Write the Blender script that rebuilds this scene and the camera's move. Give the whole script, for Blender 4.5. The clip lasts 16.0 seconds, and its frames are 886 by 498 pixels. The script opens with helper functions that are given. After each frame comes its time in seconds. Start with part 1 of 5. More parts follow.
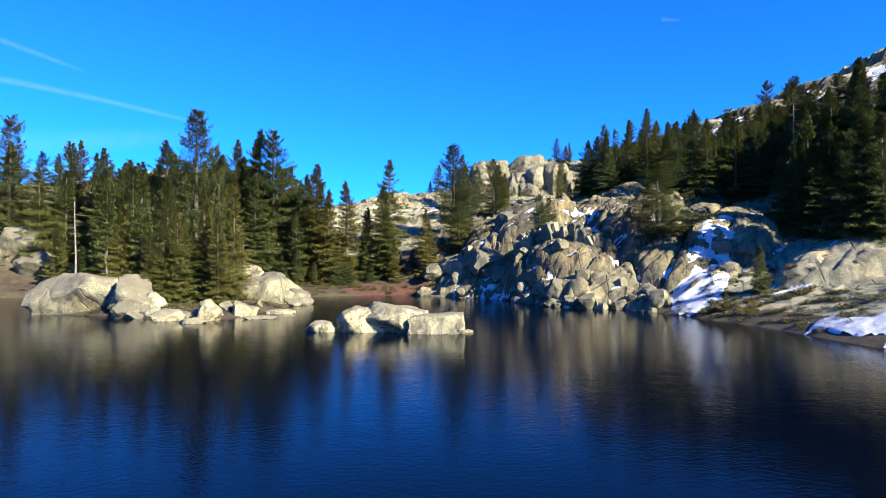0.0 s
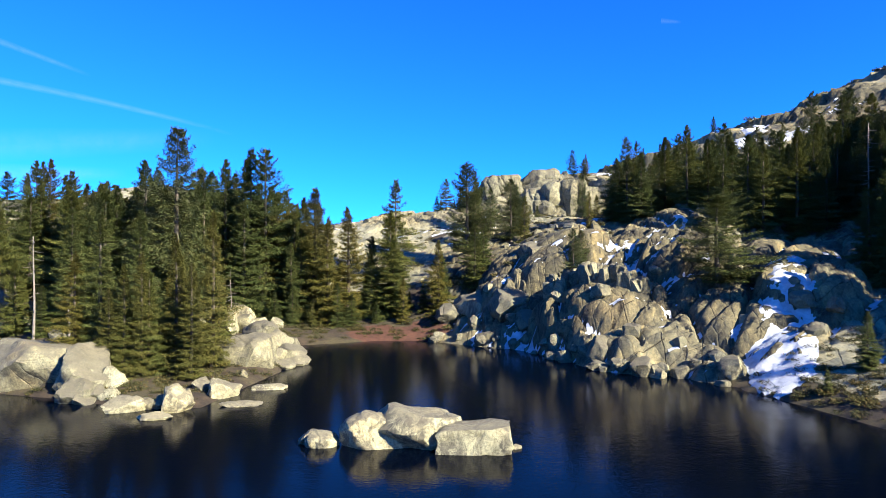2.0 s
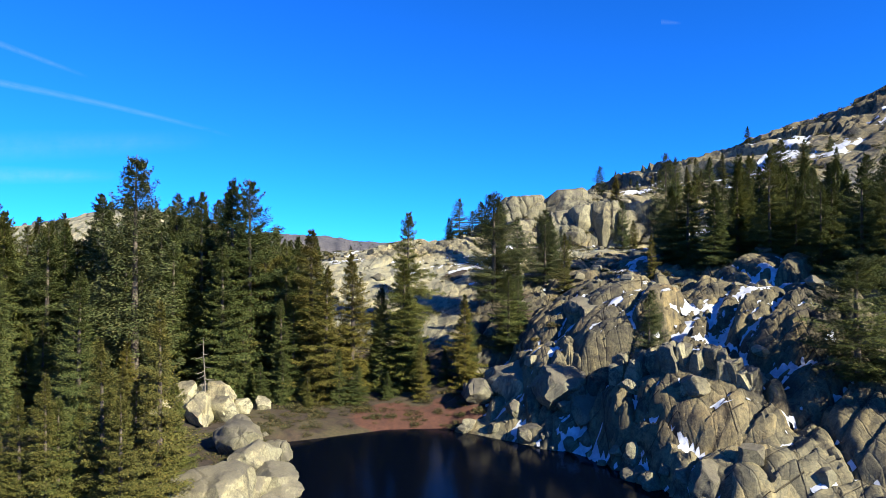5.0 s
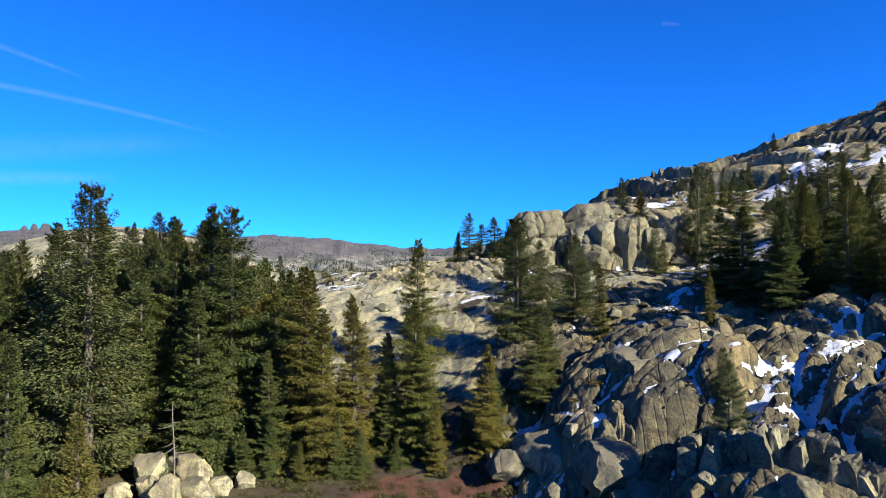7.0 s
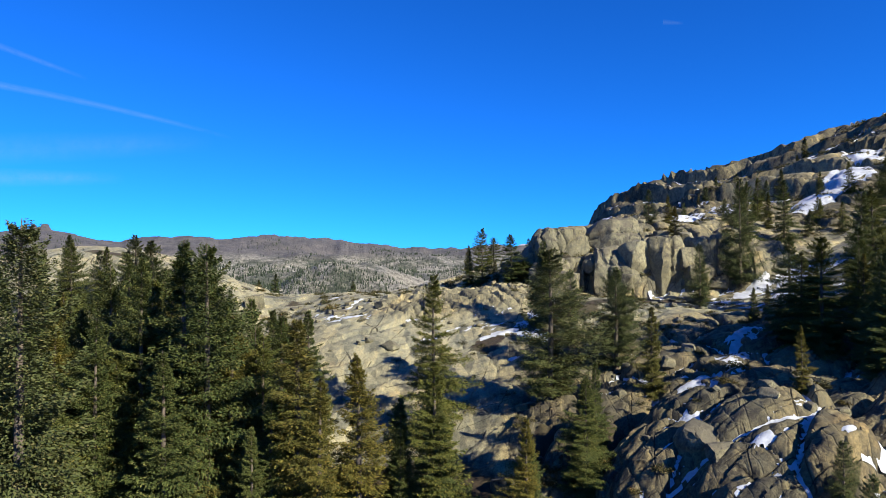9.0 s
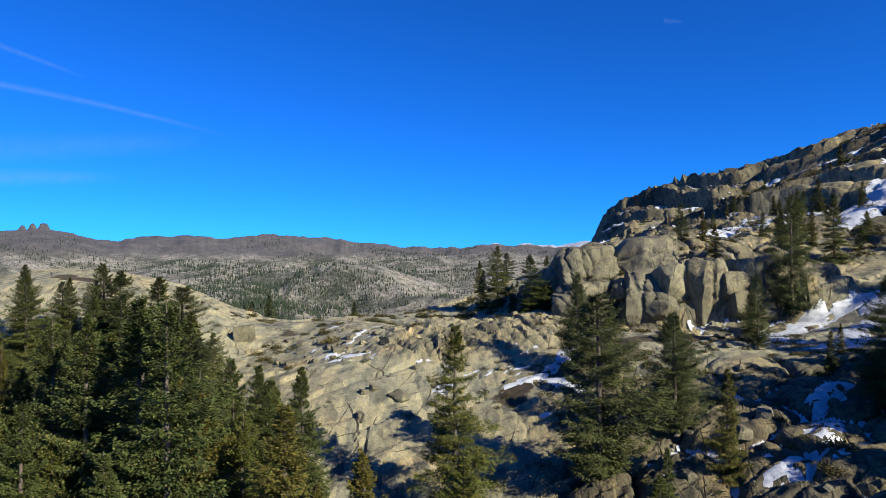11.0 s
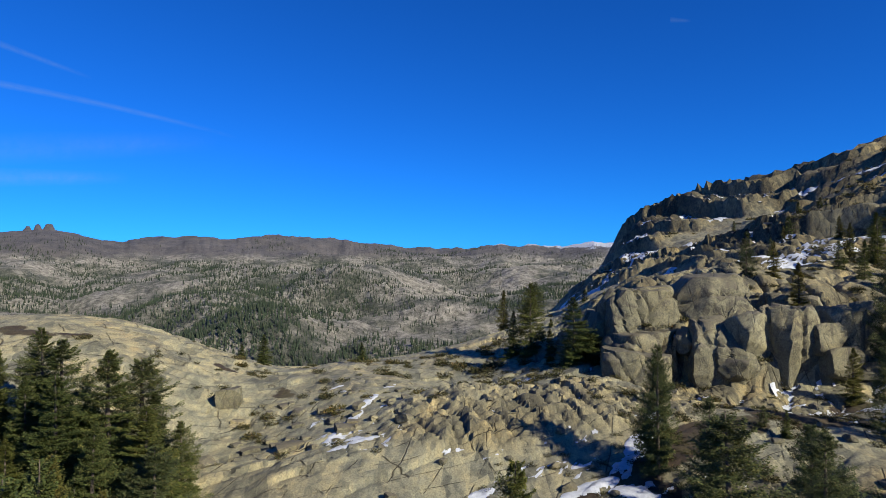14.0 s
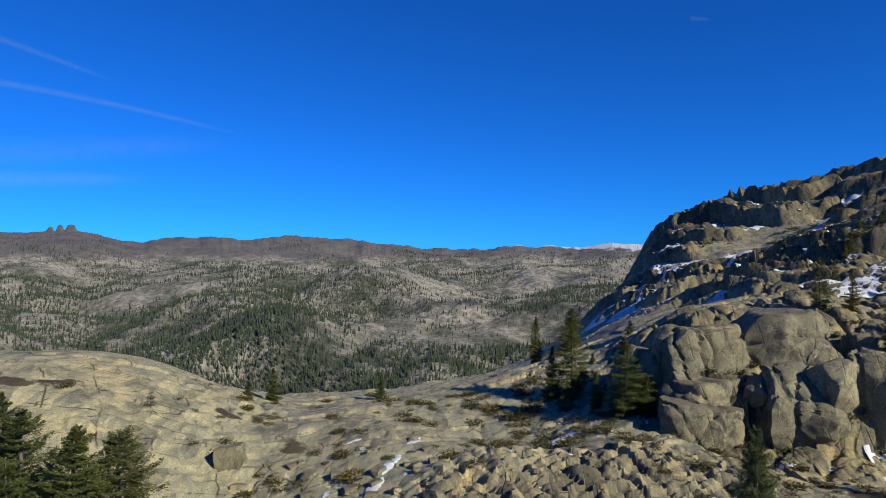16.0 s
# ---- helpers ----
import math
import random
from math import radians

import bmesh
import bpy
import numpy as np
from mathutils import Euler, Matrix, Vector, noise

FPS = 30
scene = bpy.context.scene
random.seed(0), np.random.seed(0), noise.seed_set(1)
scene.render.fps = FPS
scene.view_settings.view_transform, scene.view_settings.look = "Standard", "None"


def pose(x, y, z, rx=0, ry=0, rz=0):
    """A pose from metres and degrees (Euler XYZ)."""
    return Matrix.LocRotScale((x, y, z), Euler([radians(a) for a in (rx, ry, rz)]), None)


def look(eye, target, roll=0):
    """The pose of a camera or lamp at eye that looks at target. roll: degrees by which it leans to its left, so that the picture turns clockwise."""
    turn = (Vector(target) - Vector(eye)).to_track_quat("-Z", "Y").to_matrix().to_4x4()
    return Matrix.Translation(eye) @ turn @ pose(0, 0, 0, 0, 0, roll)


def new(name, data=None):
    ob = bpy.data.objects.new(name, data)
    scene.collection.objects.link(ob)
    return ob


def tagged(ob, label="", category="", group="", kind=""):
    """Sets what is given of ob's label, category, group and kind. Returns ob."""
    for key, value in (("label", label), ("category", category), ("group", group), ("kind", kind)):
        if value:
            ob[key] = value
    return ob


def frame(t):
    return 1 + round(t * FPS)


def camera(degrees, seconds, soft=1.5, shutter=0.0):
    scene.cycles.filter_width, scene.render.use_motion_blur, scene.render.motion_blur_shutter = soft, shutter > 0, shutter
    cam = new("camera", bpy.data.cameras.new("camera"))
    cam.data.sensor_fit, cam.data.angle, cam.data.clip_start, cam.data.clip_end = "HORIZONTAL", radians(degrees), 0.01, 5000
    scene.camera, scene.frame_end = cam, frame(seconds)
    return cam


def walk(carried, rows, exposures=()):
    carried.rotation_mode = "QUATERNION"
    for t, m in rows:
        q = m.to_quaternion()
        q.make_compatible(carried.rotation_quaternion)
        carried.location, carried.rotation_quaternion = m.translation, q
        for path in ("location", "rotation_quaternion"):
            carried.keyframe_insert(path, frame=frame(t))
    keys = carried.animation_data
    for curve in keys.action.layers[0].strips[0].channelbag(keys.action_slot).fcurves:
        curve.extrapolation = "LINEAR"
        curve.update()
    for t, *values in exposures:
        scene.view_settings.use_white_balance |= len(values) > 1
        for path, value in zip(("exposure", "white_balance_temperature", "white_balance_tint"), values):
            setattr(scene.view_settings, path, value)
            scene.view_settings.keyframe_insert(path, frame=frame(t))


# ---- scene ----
cam = camera(69.9, 16.0, 0.7)
METRES, EYE, TILT, LEAN, TURN = 100.0, 5.6, 0.8, 0.0, 0.0
ROWS = [
    (0.0, 0.0, 0.0, 0.0, 0.0, 0.0, -0.0),
    (0.5, -0.0053, 0.0301, 0.0129, -0.02, 0.05, -0.04),
    (1.0, -0.0107, 0.0601, 0.0257, -0.04, 0.07, -0.04),
    (1.5, -0.0167, 0.0903, 0.038, -0.08, 0.1, -0.02),
    (2.0, -0.0224, 0.12, 0.0489, -0.09, 0.11, -0.02),
    (2.5, -0.028, 0.15, 0.0599, -0.09, 0.12, -0.02),
    (3.0, -0.0342, 0.1797, 0.0708, -0.13, 0.13, 0.0),
    (3.5, -0.0401, 0.2093, 0.0821, -0.18, 0.11, -0.03),
    (4.0, -0.0451, 0.2384, 0.0926, -0.17, 0.13, 0.0),
    (6.5, -0.0669, 0.384, 0.1415, -0.14, 0.33, 0.07),
    (7.0, -0.0713, 0.4138, 0.1507, -0.12, 0.35, 0.09),
    (7.5, -0.0761, 0.444, 0.1606, -0.08, 0.35, 0.11),
    (8.0, -0.0809, 0.4726, 0.1702, -0.07, 0.31, 0.14),
    (8.5, -0.0858, 0.5033, 0.1801, -0.06, 0.33, 0.16),
    (9.0, -0.0911, 0.5338, 0.1905, -0.09, 0.28, 0.17),
    (11.5, -0.1152, 0.6827, 0.2386, -0.1, 0.17, 0.18),
    (12.0, -0.1198, 0.7117, 0.2482, -0.09, 0.16, 0.18),
    (12.5, -0.1246, 0.7401, 0.2579, -0.02, 0.14, 0.19),
    (13.0, -0.1291, 0.7687, 0.2672, 0.14, 0.15, 0.17),
    (13.5, -0.1338, 0.7966, 0.2767, 0.24, 0.16, 0.16),
    (14.0, -0.1385, 0.824, 0.2865, 0.33, 0.15, 0.16),
    (14.5, -0.1433, 0.8514, 0.2957, 0.4, 0.18, 0.16),
    (15.0, -0.148, 0.8789, 0.3052, 0.56, 0.19, 0.11),
    (15.5, -0.1525, 0.906, 0.3149, 1.16, 0.19, 0.09),
    (16.0, -0.1568, 0.9322, 0.3248, 1.84, 0.19, 0.06),
]
walk(cam, [(t, pose(0, 0, EYE, TILT, LEAN, TURN) @ pose(METRES * x, METRES * y, METRES * z, 90 + pitch, roll, yaw)) for t, x, y, z, yaw, pitch, roll in ROWS],
     [(0.0, 0.2), (4.0, -0.12), (7.5, -0.48), (11.5, -0.94), (16.0, -1.24)])

# ---------------------------------------------------------------- light
SUN_AZIMUTH, SUN_HEIGHT = 130.0, 30.0          # degrees clockwise from the way ahead; above the horizon
sky_world = bpy.data.worlds.new("sky")
scene.world = sky_world
sky_world.use_nodes = True
wn = sky_world.node_tree
sky = wn.nodes.new("ShaderNodeTexSky")
sky.sky_type = "NISHITA"
sky.sun_disc = False
sky.sun_elevation = radians(SUN_HEIGHT)
sky.sun_rotation = radians(SUN_AZIMUTH)
sky.altitude = 2600
sky.air_density = 1.0
sky.dust_density = 0.2
sky.ozone_density = 3.0
tint = wn.nodes.new("ShaderNodeMix")            # the deep blue of thin mountain air
tint.data_type, tint.blend_type = "RGBA", "MULTIPLY"
tint.inputs[0].default_value = 1.0
tint.inputs[7].default_value = (0.10, 0.83, 2.1, 1)
wn.links.new(sky.outputs[0], tint.inputs[6])
wn.links.new(tint.outputs[2], wn.nodes["Background"].inputs[0])
wn.nodes["Background"].inputs[1].default_value = 0.155
sun = new("sun", bpy.data.lights.new("sun", "SUN"))
sun.data.energy = 16.5
sun.data.angle = radians(0.53)
sun.data.color = (1.0, 0.9, 0.72)
az, el = radians(SUN_AZIMUTH), radians(SUN_HEIGHT)
sun.matrix_world = look((0, 0, 60), (-math.sin(az) * math.cos(el), -math.cos(az) * math.cos(el), 60 - math.sin(el)))


# ---------------------------------------------------------------- materials
class Mat:
    """A node material under construction."""

    def __init__(self, name):
        self.m = bpy.data.materials.new(name)
        self.m.use_nodes = True
        self.t = self.m.node_tree
        self.b = self.t.nodes["Principled BSDF"]

    def node(self, kind, **values):
        n = self.t.nodes.new(kind)
        for k, v in values.items():
            n.inputs[k.replace("_", " ")].default_value = v
        return n

    def link(self, a, b):
        self.t.links.new(a, b)

    def place(self, scale=(1, 1, 1), turn=(0, 0, 0)):
        g = self.t.nodes.new("ShaderNodeNewGeometry")
        mp = self.t.nodes.new("ShaderNodeMapping")
        mp.inputs["Scale"].default_value = scale
        mp.inputs["Rotation"].default_value = turn
        self.link(g.outputs["Position"], mp.inputs["Vector"])
        return mp.outputs[0]

    def noise(self, vec, scale, detail=5.0, rough=0.55, twist=0.0):
        n = self.node("ShaderNodeTexNoise", Scale=scale, Detail=detail, Roughness=rough, Distortion=twist)
        self.link(vec, n.inputs["Vector"])
        return n.outputs[0]

    def ramp(self, fac, stops):
        r = self.t.nodes.new("ShaderNodeValToRGB")
        while len(r.color_ramp.elements) < len(stops):
            r.color_ramp.elements.new(0.5)
        for e, (p, c) in zip(r.color_ramp.elements, stops):
            e.position = p
            e.color = (*c, 1) if len(c) == 3 else c
        self.link(fac, r.inputs[0])
        return r.outputs[0]

    def mix(self, fac, a, b, how="MIX"):
        n = self.t.nodes.new("ShaderNodeMix")
        n.data_type = "RGBA"
        n.blend_type = how
        for sock, v in ((n.inputs[0], fac), (n.inputs[6], a), (n.inputs[7], b)):
            if isinstance(v, (int, float)):
                sock.default_value = v
            elif isinstance(v, tuple):
                sock.default_value = (*v, 1)
            else:
                self.link(v, sock)
        return n.outputs[2]

    def math(self, how, a, b):
        n = self.t.nodes.new("ShaderNodeMath")
        n.operation = how
        for sock, v in zip(n.inputs, (a, b)):
            if isinstance(v, (int, float)):
                sock.default_value = v
            else:
                self.link(v, sock)
        return n.outputs[0]

    def attr(self, name):
        a = self.t.nodes.new("ShaderNodeAttribute")
        a.attribute_name = name
        return a.outputs["Fac"]

    def bump(self, height, strength, distance, under=None):
        n = self.node("ShaderNodeBump", Strength=strength, Distance=distance)
        self.link(height, n.inputs["Height"])
        if under is not None:
            self.link(under, n.inputs["Normal"])
        return n.outputs[0]

    def done(self, colour, rough=0.8, normal=None):
        if isinstance(colour, tuple):
            self.b.inputs["Base Color"].default_value = (*colour, 1)
        else:
            self.link(colour, self.b.inputs["Base Color"])
        if isinstance(rough, (int, float)):
            self.b.inputs["Roughness"].default_value = rough
        else:
            self.link(rough, self.b.inputs["Roughness"])
        if normal is not None:
            self.link(normal, self.b.inputs["Normal"])
        return self.m


def granite_colour(k, vec, tone=1.0, worn=None):
    """Weathered granite: warm tan with grey-green and rusty patches, dark lichen, stains and speckle."""
    big = k.noise(vec, 0.13, 6, 0.65, 0.5)
    mid = k.noise(vec, 0.8, 10, 0.72)
    fine = k.noise(vec, 6.0, 6, 0.8)
    t = tone
    base = k.ramp(big, [(0.34, (0.17 * t, 0.163 * t, 0.1 * t)), (0.47, (0.25 * t, 0.232 * t, 0.135 * t)), (0.58, (0.31 * t, 0.276 * t, 0.152 * t)), (0.7, (0.29 * t, 0.222 * t, 0.107 * t))])
    grey = k.ramp(mid, [(0.42, (0, 0, 0)), (0.56, (1, 1, 1))])
    base = k.mix(k.math("MULTIPLY", grey, 0.45), base, (0.16 * t, 0.153 * t, 0.102 * t))
    zone = k.ramp(k.noise(vec, 0.07, 5, 0.6, 1.0), [(0.44, (0, 0, 0)), (0.52, (1, 1, 1))])
    base = k.mix(k.math("MULTIPLY", zone, 0.5), base, (0.225 * t, 0.226 * t, 0.15 * t))
    # dark lichen in ragged patches, and water stains that run down the faces
    lich = k.ramp(k.noise(vec, 1.1, 12, 0.78, 0.6), [(0.475, (0, 0, 0)), (0.55, (1, 1, 1))])
    where = k.ramp(k.noise(vec, 0.2, 5, 0.65), [(0.38, (0.1, 0.1, 0.1)), (0.58, (1, 1, 1))])
    sx = k.t.nodes.new("ShaderNodeMapping")
    sx.inputs["Scale"].default_value = (1.0, 1.0, 0.14)
    k.link(vec, sx.inputs["Vector"])
    stain = k.ramp(k.noise(sx.outputs[0], 0.8, 8, 0.7), [(0.52, (0, 0, 0)), (0.64, (1, 1, 1))])
    g = k.t.nodes.new("ShaderNodeNewGeometry")
    up = k.t.nodes.new("ShaderNodeSeparateXYZ")
    k.link(g.outputs["True Normal"], up.inputs[0])
    steep = k.ramp(up.outputs[2], [(0.45, (1, 1, 1)), (0.85, (0, 0, 0))])
    amount = k.math("MAXIMUM", k.math("MULTIPLY", k.math("MULTIPLY", lich, where), 0.8), k.math("MULTIPLY", k.math("MULTIPLY", stain, steep), 0.85))
    if worn is not None:
        amount = k.math("MULTIPLY", amount, worn)
    base = k.mix(amount, base, (0.05, 0.046, 0.038))
    speck = k.ramp(fine, [(0.32, (0.5, 0.5, 0.51)), (0.5, (1, 1, 1)), (0.68, (1.4, 1.38, 1.32))])
    return k.mix(1.0, base, speck, "MULTIPLY"), mid, fine


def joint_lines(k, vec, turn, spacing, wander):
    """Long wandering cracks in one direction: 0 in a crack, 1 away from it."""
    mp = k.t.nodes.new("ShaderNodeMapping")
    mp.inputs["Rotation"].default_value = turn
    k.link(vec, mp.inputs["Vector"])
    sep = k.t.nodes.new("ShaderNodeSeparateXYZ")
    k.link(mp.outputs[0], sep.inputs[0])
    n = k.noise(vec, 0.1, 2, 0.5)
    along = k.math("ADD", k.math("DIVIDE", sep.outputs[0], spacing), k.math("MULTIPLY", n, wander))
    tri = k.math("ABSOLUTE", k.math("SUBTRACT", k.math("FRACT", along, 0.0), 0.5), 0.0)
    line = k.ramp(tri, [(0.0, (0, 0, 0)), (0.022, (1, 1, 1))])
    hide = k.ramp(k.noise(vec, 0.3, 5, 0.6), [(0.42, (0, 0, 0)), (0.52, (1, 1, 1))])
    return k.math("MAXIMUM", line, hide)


def blocks(k, vec, scale, stretch, turn):
    """Distance to the joints between blocks of rock, and a tone of its own for each block."""
    mp = k.t.nodes.new("ShaderNodeMapping")
    mp.inputs["Scale"].default_value = stretch
    mp.inputs["Rotation"].default_value = turn
    k.link(vec, mp.inputs["Vector"])
    n = k.node("ShaderNodeTexNoise", Scale=scale * 0.9, Detail=4.0)
    k.link(vec, n.inputs["Vector"])
    push = k.t.nodes.new("ShaderNodeVectorMath")
    push.operation = "MULTIPLY_ADD"
    push.inputs[1].default_value = (0.3,) * 3
    k.link(n.outputs["Color"], push.inputs[0])
    k.link(mp.outputs[0], push.inputs[2])
    e = k.node("ShaderNodeTexVoronoi", Scale=scale)
    e.feature = "DISTANCE_TO_EDGE"
    k.link(push.outputs[0], e.inputs["Vector"])
    c = k.node("ShaderNodeTexVoronoi", Scale=scale)
    k.link(push.outputs[0], c.inputs["Vector"])
    grey = k.t.nodes.new("ShaderNodeRGBToBW")
    k.link(c.outputs["Color"], grey.inputs[0])
    return e.outputs["Distance"], grey.outputs[0]


def granite_bump(k, vec, mid, fine, deep=1.0, broken=None, cover=None):
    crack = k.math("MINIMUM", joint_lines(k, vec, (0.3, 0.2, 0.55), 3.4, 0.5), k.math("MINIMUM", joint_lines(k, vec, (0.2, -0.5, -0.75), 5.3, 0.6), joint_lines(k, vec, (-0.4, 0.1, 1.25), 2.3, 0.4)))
    if broken is not None:
        e1, c1 = blocks(k, vec, 0.5, (1.5, 0.6, 0.45), (0.15, 0.1, 0.45))
        e2, c2 = blocks(k, vec, 1.3, (1.4, 0.8, 0.6), (0.1, -0.3, 0.7))
        h1 = k.ramp(e1, [(0.0, (0, 0, 0)), (0.06, (0.8, 0.8, 0.8)), (0.2, (1, 1, 1))])
        h2 = k.ramp(e2, [(0.0, (0, 0, 0)), (0.08, (0.8, 0.8, 0.8)), (0.25, (1, 1, 1))])
        tall = k.math("ADD", k.math("ADD", k.math("MULTIPLY", h1, 0.5), k.math("MULTIPLY", c1, 0.3)), k.math("ADD", k.math("MULTIPLY", h2, 0.15), k.math("MULTIPLY", c2, 0.12)))
        tall = k.math("MULTIPLY", k.math("MULTIPLY", tall, k.math("SUBTRACT", 1.0, cover)), k.math("ADD", k.math("MULTIPLY", broken, 0.75), 0.03))
        first = k.bump(tall, 0.6, 0.3)
        crack = k.math("MAXIMUM", crack, cover)
        tone = k.math("ADD", k.math("MULTIPLY", c1, 0.5), k.math("MULTIPLY", c2, 0.3))
        a = k.bump(mid, 0.3 * deep, 0.3, first)
        b = k.bump(crack, 0.9 * deep, 0.16, a)
        return k.bump(fine, 0.6, 0.06, b), crack, tone
    a = k.bump(mid, 0.7 * deep, 0.5)
    b = k.bump(crack, 0.9 * deep, 0.16, a)
    return k.bump(fine, 0.6, 0.06, b), crack


def make_ground_material():
    k = Mat("granite_ground")
    vec = k.place()
    worn = k.math("ADD", k.math("MULTIPLY", k.attr("broken"), 0.85), 0.2)
    rock, mid, fine = granite_colour(k, vec, 0.93, worn)
    cover = k.math("MAXIMUM", k.attr("soil"), k.attr("beach"))
    cover = k.ramp(k.math("ADD", cover, k.math("MULTIPLY", k.math("SUBTRACT", mid, 0.5), 0.7)), [(0.3, (0, 0, 0)), (0.5, (1, 1, 1))])
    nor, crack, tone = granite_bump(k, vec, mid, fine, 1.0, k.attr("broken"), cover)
    clean = k.ramp(k.attr("broken"), [(0.05, (1.0, 1.04, 1.16)), (0.45, (0.88, 0.85, 0.82)), (1.0, (0.5, 0.47, 0.43))])
    sheet = k.noise(k.place((0.9, 0.16, 0.5), (0, 0, 0.55)), 1.0, 8, 0.7)
    rock = k.mix(1.0, rock, k.ramp(sheet, [(0.36, (0.72, 0.73, 0.75)), (0.5, (1, 1, 1)), (0.64, (1.22, 1.17, 1.08))]), "MULTIPLY")
    rock = k.mix(1.0, rock, k.ramp(tone, [(0.2, (0.55, 0.56, 0.58)), (0.38, (0.95, 0.95, 0.95)), (0.6, (1.32, 1.25, 1.1))]), "MULTIPLY")
    rock = k.mix(1.0, rock, clean, "MULTIPLY")
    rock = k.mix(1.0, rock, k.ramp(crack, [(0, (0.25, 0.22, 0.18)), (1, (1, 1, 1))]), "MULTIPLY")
    soil_n = k.noise(vec, 1.3, 7, 0.7)
    soil = k.ramp(soil_n, [(0.3, (0.012, 0.009, 0.006)), (0.5, (0.03, 0.021, 0.012)), (0.7, (0.062, 0.041, 0.023))])
    grass = k.ramp(k.noise(vec, 3.0, 5, 0.7), [(0.3, (0.022, 0.024, 0.01)), (0.7, (0.085, 0.066, 0.028))])
    soil = k.mix(k.ramp(k.noise(vec, 0.22, 4, 0.6), [(0.45, (0, 0, 0)), (0.6, (1, 1, 1))]), soil, grass)
    mask = k.ramp(k.math("ADD", k.attr("soil"), k.math("MULTIPLY", k.math("SUBTRACT", mid, 0.5), 0.9)), [(0.42, (0, 0, 0)), (0.58, (1, 1, 1))])
    beach = k.ramp(k.math("ADD", k.attr("beach"), k.math("MULTIPLY", k.math("SUBTRACT", mid, 0.5), 0.5)), [(0.4, (0, 0, 0)), (0.6, (1, 1, 1))])
    red = k.ramp(soil_n, [(0.3, (0.035, 0.014, 0.008)), (0.7, (0.1, 0.04, 0.022))])
    col = k.mix(mask, rock, soil)
    col = k.mix(beach, col, red)
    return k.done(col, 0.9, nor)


def make_granite(name, tone=1.0, deep=0.6):
    k = Mat(name)
    vec = k.place()
    rock, mid, fine = granite_colour(k, vec, tone)
    nor, crack = granite_bump(k, vec, mid, fine, deep)
    g = k.t.nodes.new("ShaderNodeNewGeometry")
    up = k.t.nodes.new("ShaderNodeSeparateXYZ")
    k.link(g.outputs["Normal"], up.inputs[0])
    cap = k.math("ADD", k.math("MULTIPLY", up.outputs[2], 0.55), k.math("MULTIPLY", k.noise(vec, 0.8, 8, 0.75, 0.6), 0.9))
    rock = k.mix(k.math("MULTIPLY", k.ramp(cap, [(0.68, (0, 0, 0)), (0.82, (1, 1, 1))]), 0.7), rock, (0.1, 0.09, 0.065))
    return k.done(rock, 0.85, nor)


def make_foliage(name, dark, light, dry):
    k = Mat(name)
    g = k.t.nodes.new("ShaderNodeNewGeometry")
    o = k.t.nodes.new("ShaderNodeObjectInfo")
    a = k.ramp(g.outputs["Random Per Island"], [(0.0, dark), (0.75, light), (1.0, dry)])
    b = k.ramp(o.outputs["Random"], [(0.0, (0.8, 0.85, 0.8)), (0.5, (1.0, 1.0, 1.0)), (1.0, (1.25, 1.12, 0.85))])
    k.b.inputs["Specular IOR Level"].default_value = 0.2
    col = k.mix(1.0, a, b, "MULTIPLY")
    k.done(col, 0.75)
    # needles let some of the light through
    thin = k.t.nodes.new("ShaderNodeBsdfTranslucent")
    k.link(col, thin.inputs[0])
    both = k.t.nodes.new("ShaderNodeMixShader")
    both.inputs[0].default_value = 0.12
    k.link(k.b.outputs[0], both.inputs[1])
    k.link(thin.outputs[0], both.inputs[2])
    k.link(both.outputs[0], k.t.nodes["Material Output"].inputs[0])
    return k.m


def make_bark(name, a, b):
    k = Mat(name)
    vec = k.place((6, 6, 1.2))
    n = k.noise(vec, 1.5, 6, 0.7)
    return k.done(k.ramp(n, [(0.3, a), (0.7, b)]), 0.9, k.bump(n, 0.8, 0.05))


def make_snow():
    k = Mat("old_snow")
    vec = k.place()
    n = k.noise(vec, 1.1, 6, 0.65)
    k.b.inputs["Subsurface Weight"].default_value = 0.0
    return k.done(k.ramp(n, [(0.3, (0.28, 0.31, 0.35)), (0.6, (0.52, 0.56, 0.6))]), 0.6, k.bump(n, 0.8, 0.2))


def make_water():
    k = Mat("lake_water")
    vec = k.place((1.0, 1.3, 1.0))
    small = k.noise(vec, 3.6, 3, 0.6)
    big = k.noise(vec, 0.5, 3, 0.5)
    k.b.inputs["IOR"].default_value = 1.25
    k.b.inputs["Specular IOR Level"].default_value = 0.19
    nor = k.bump(small, 0.2, 0.05, k.bump(big, 0.05, 0.2))
    return k.done((0.0006, 0.0017, 0.0055), 0.05, nor)


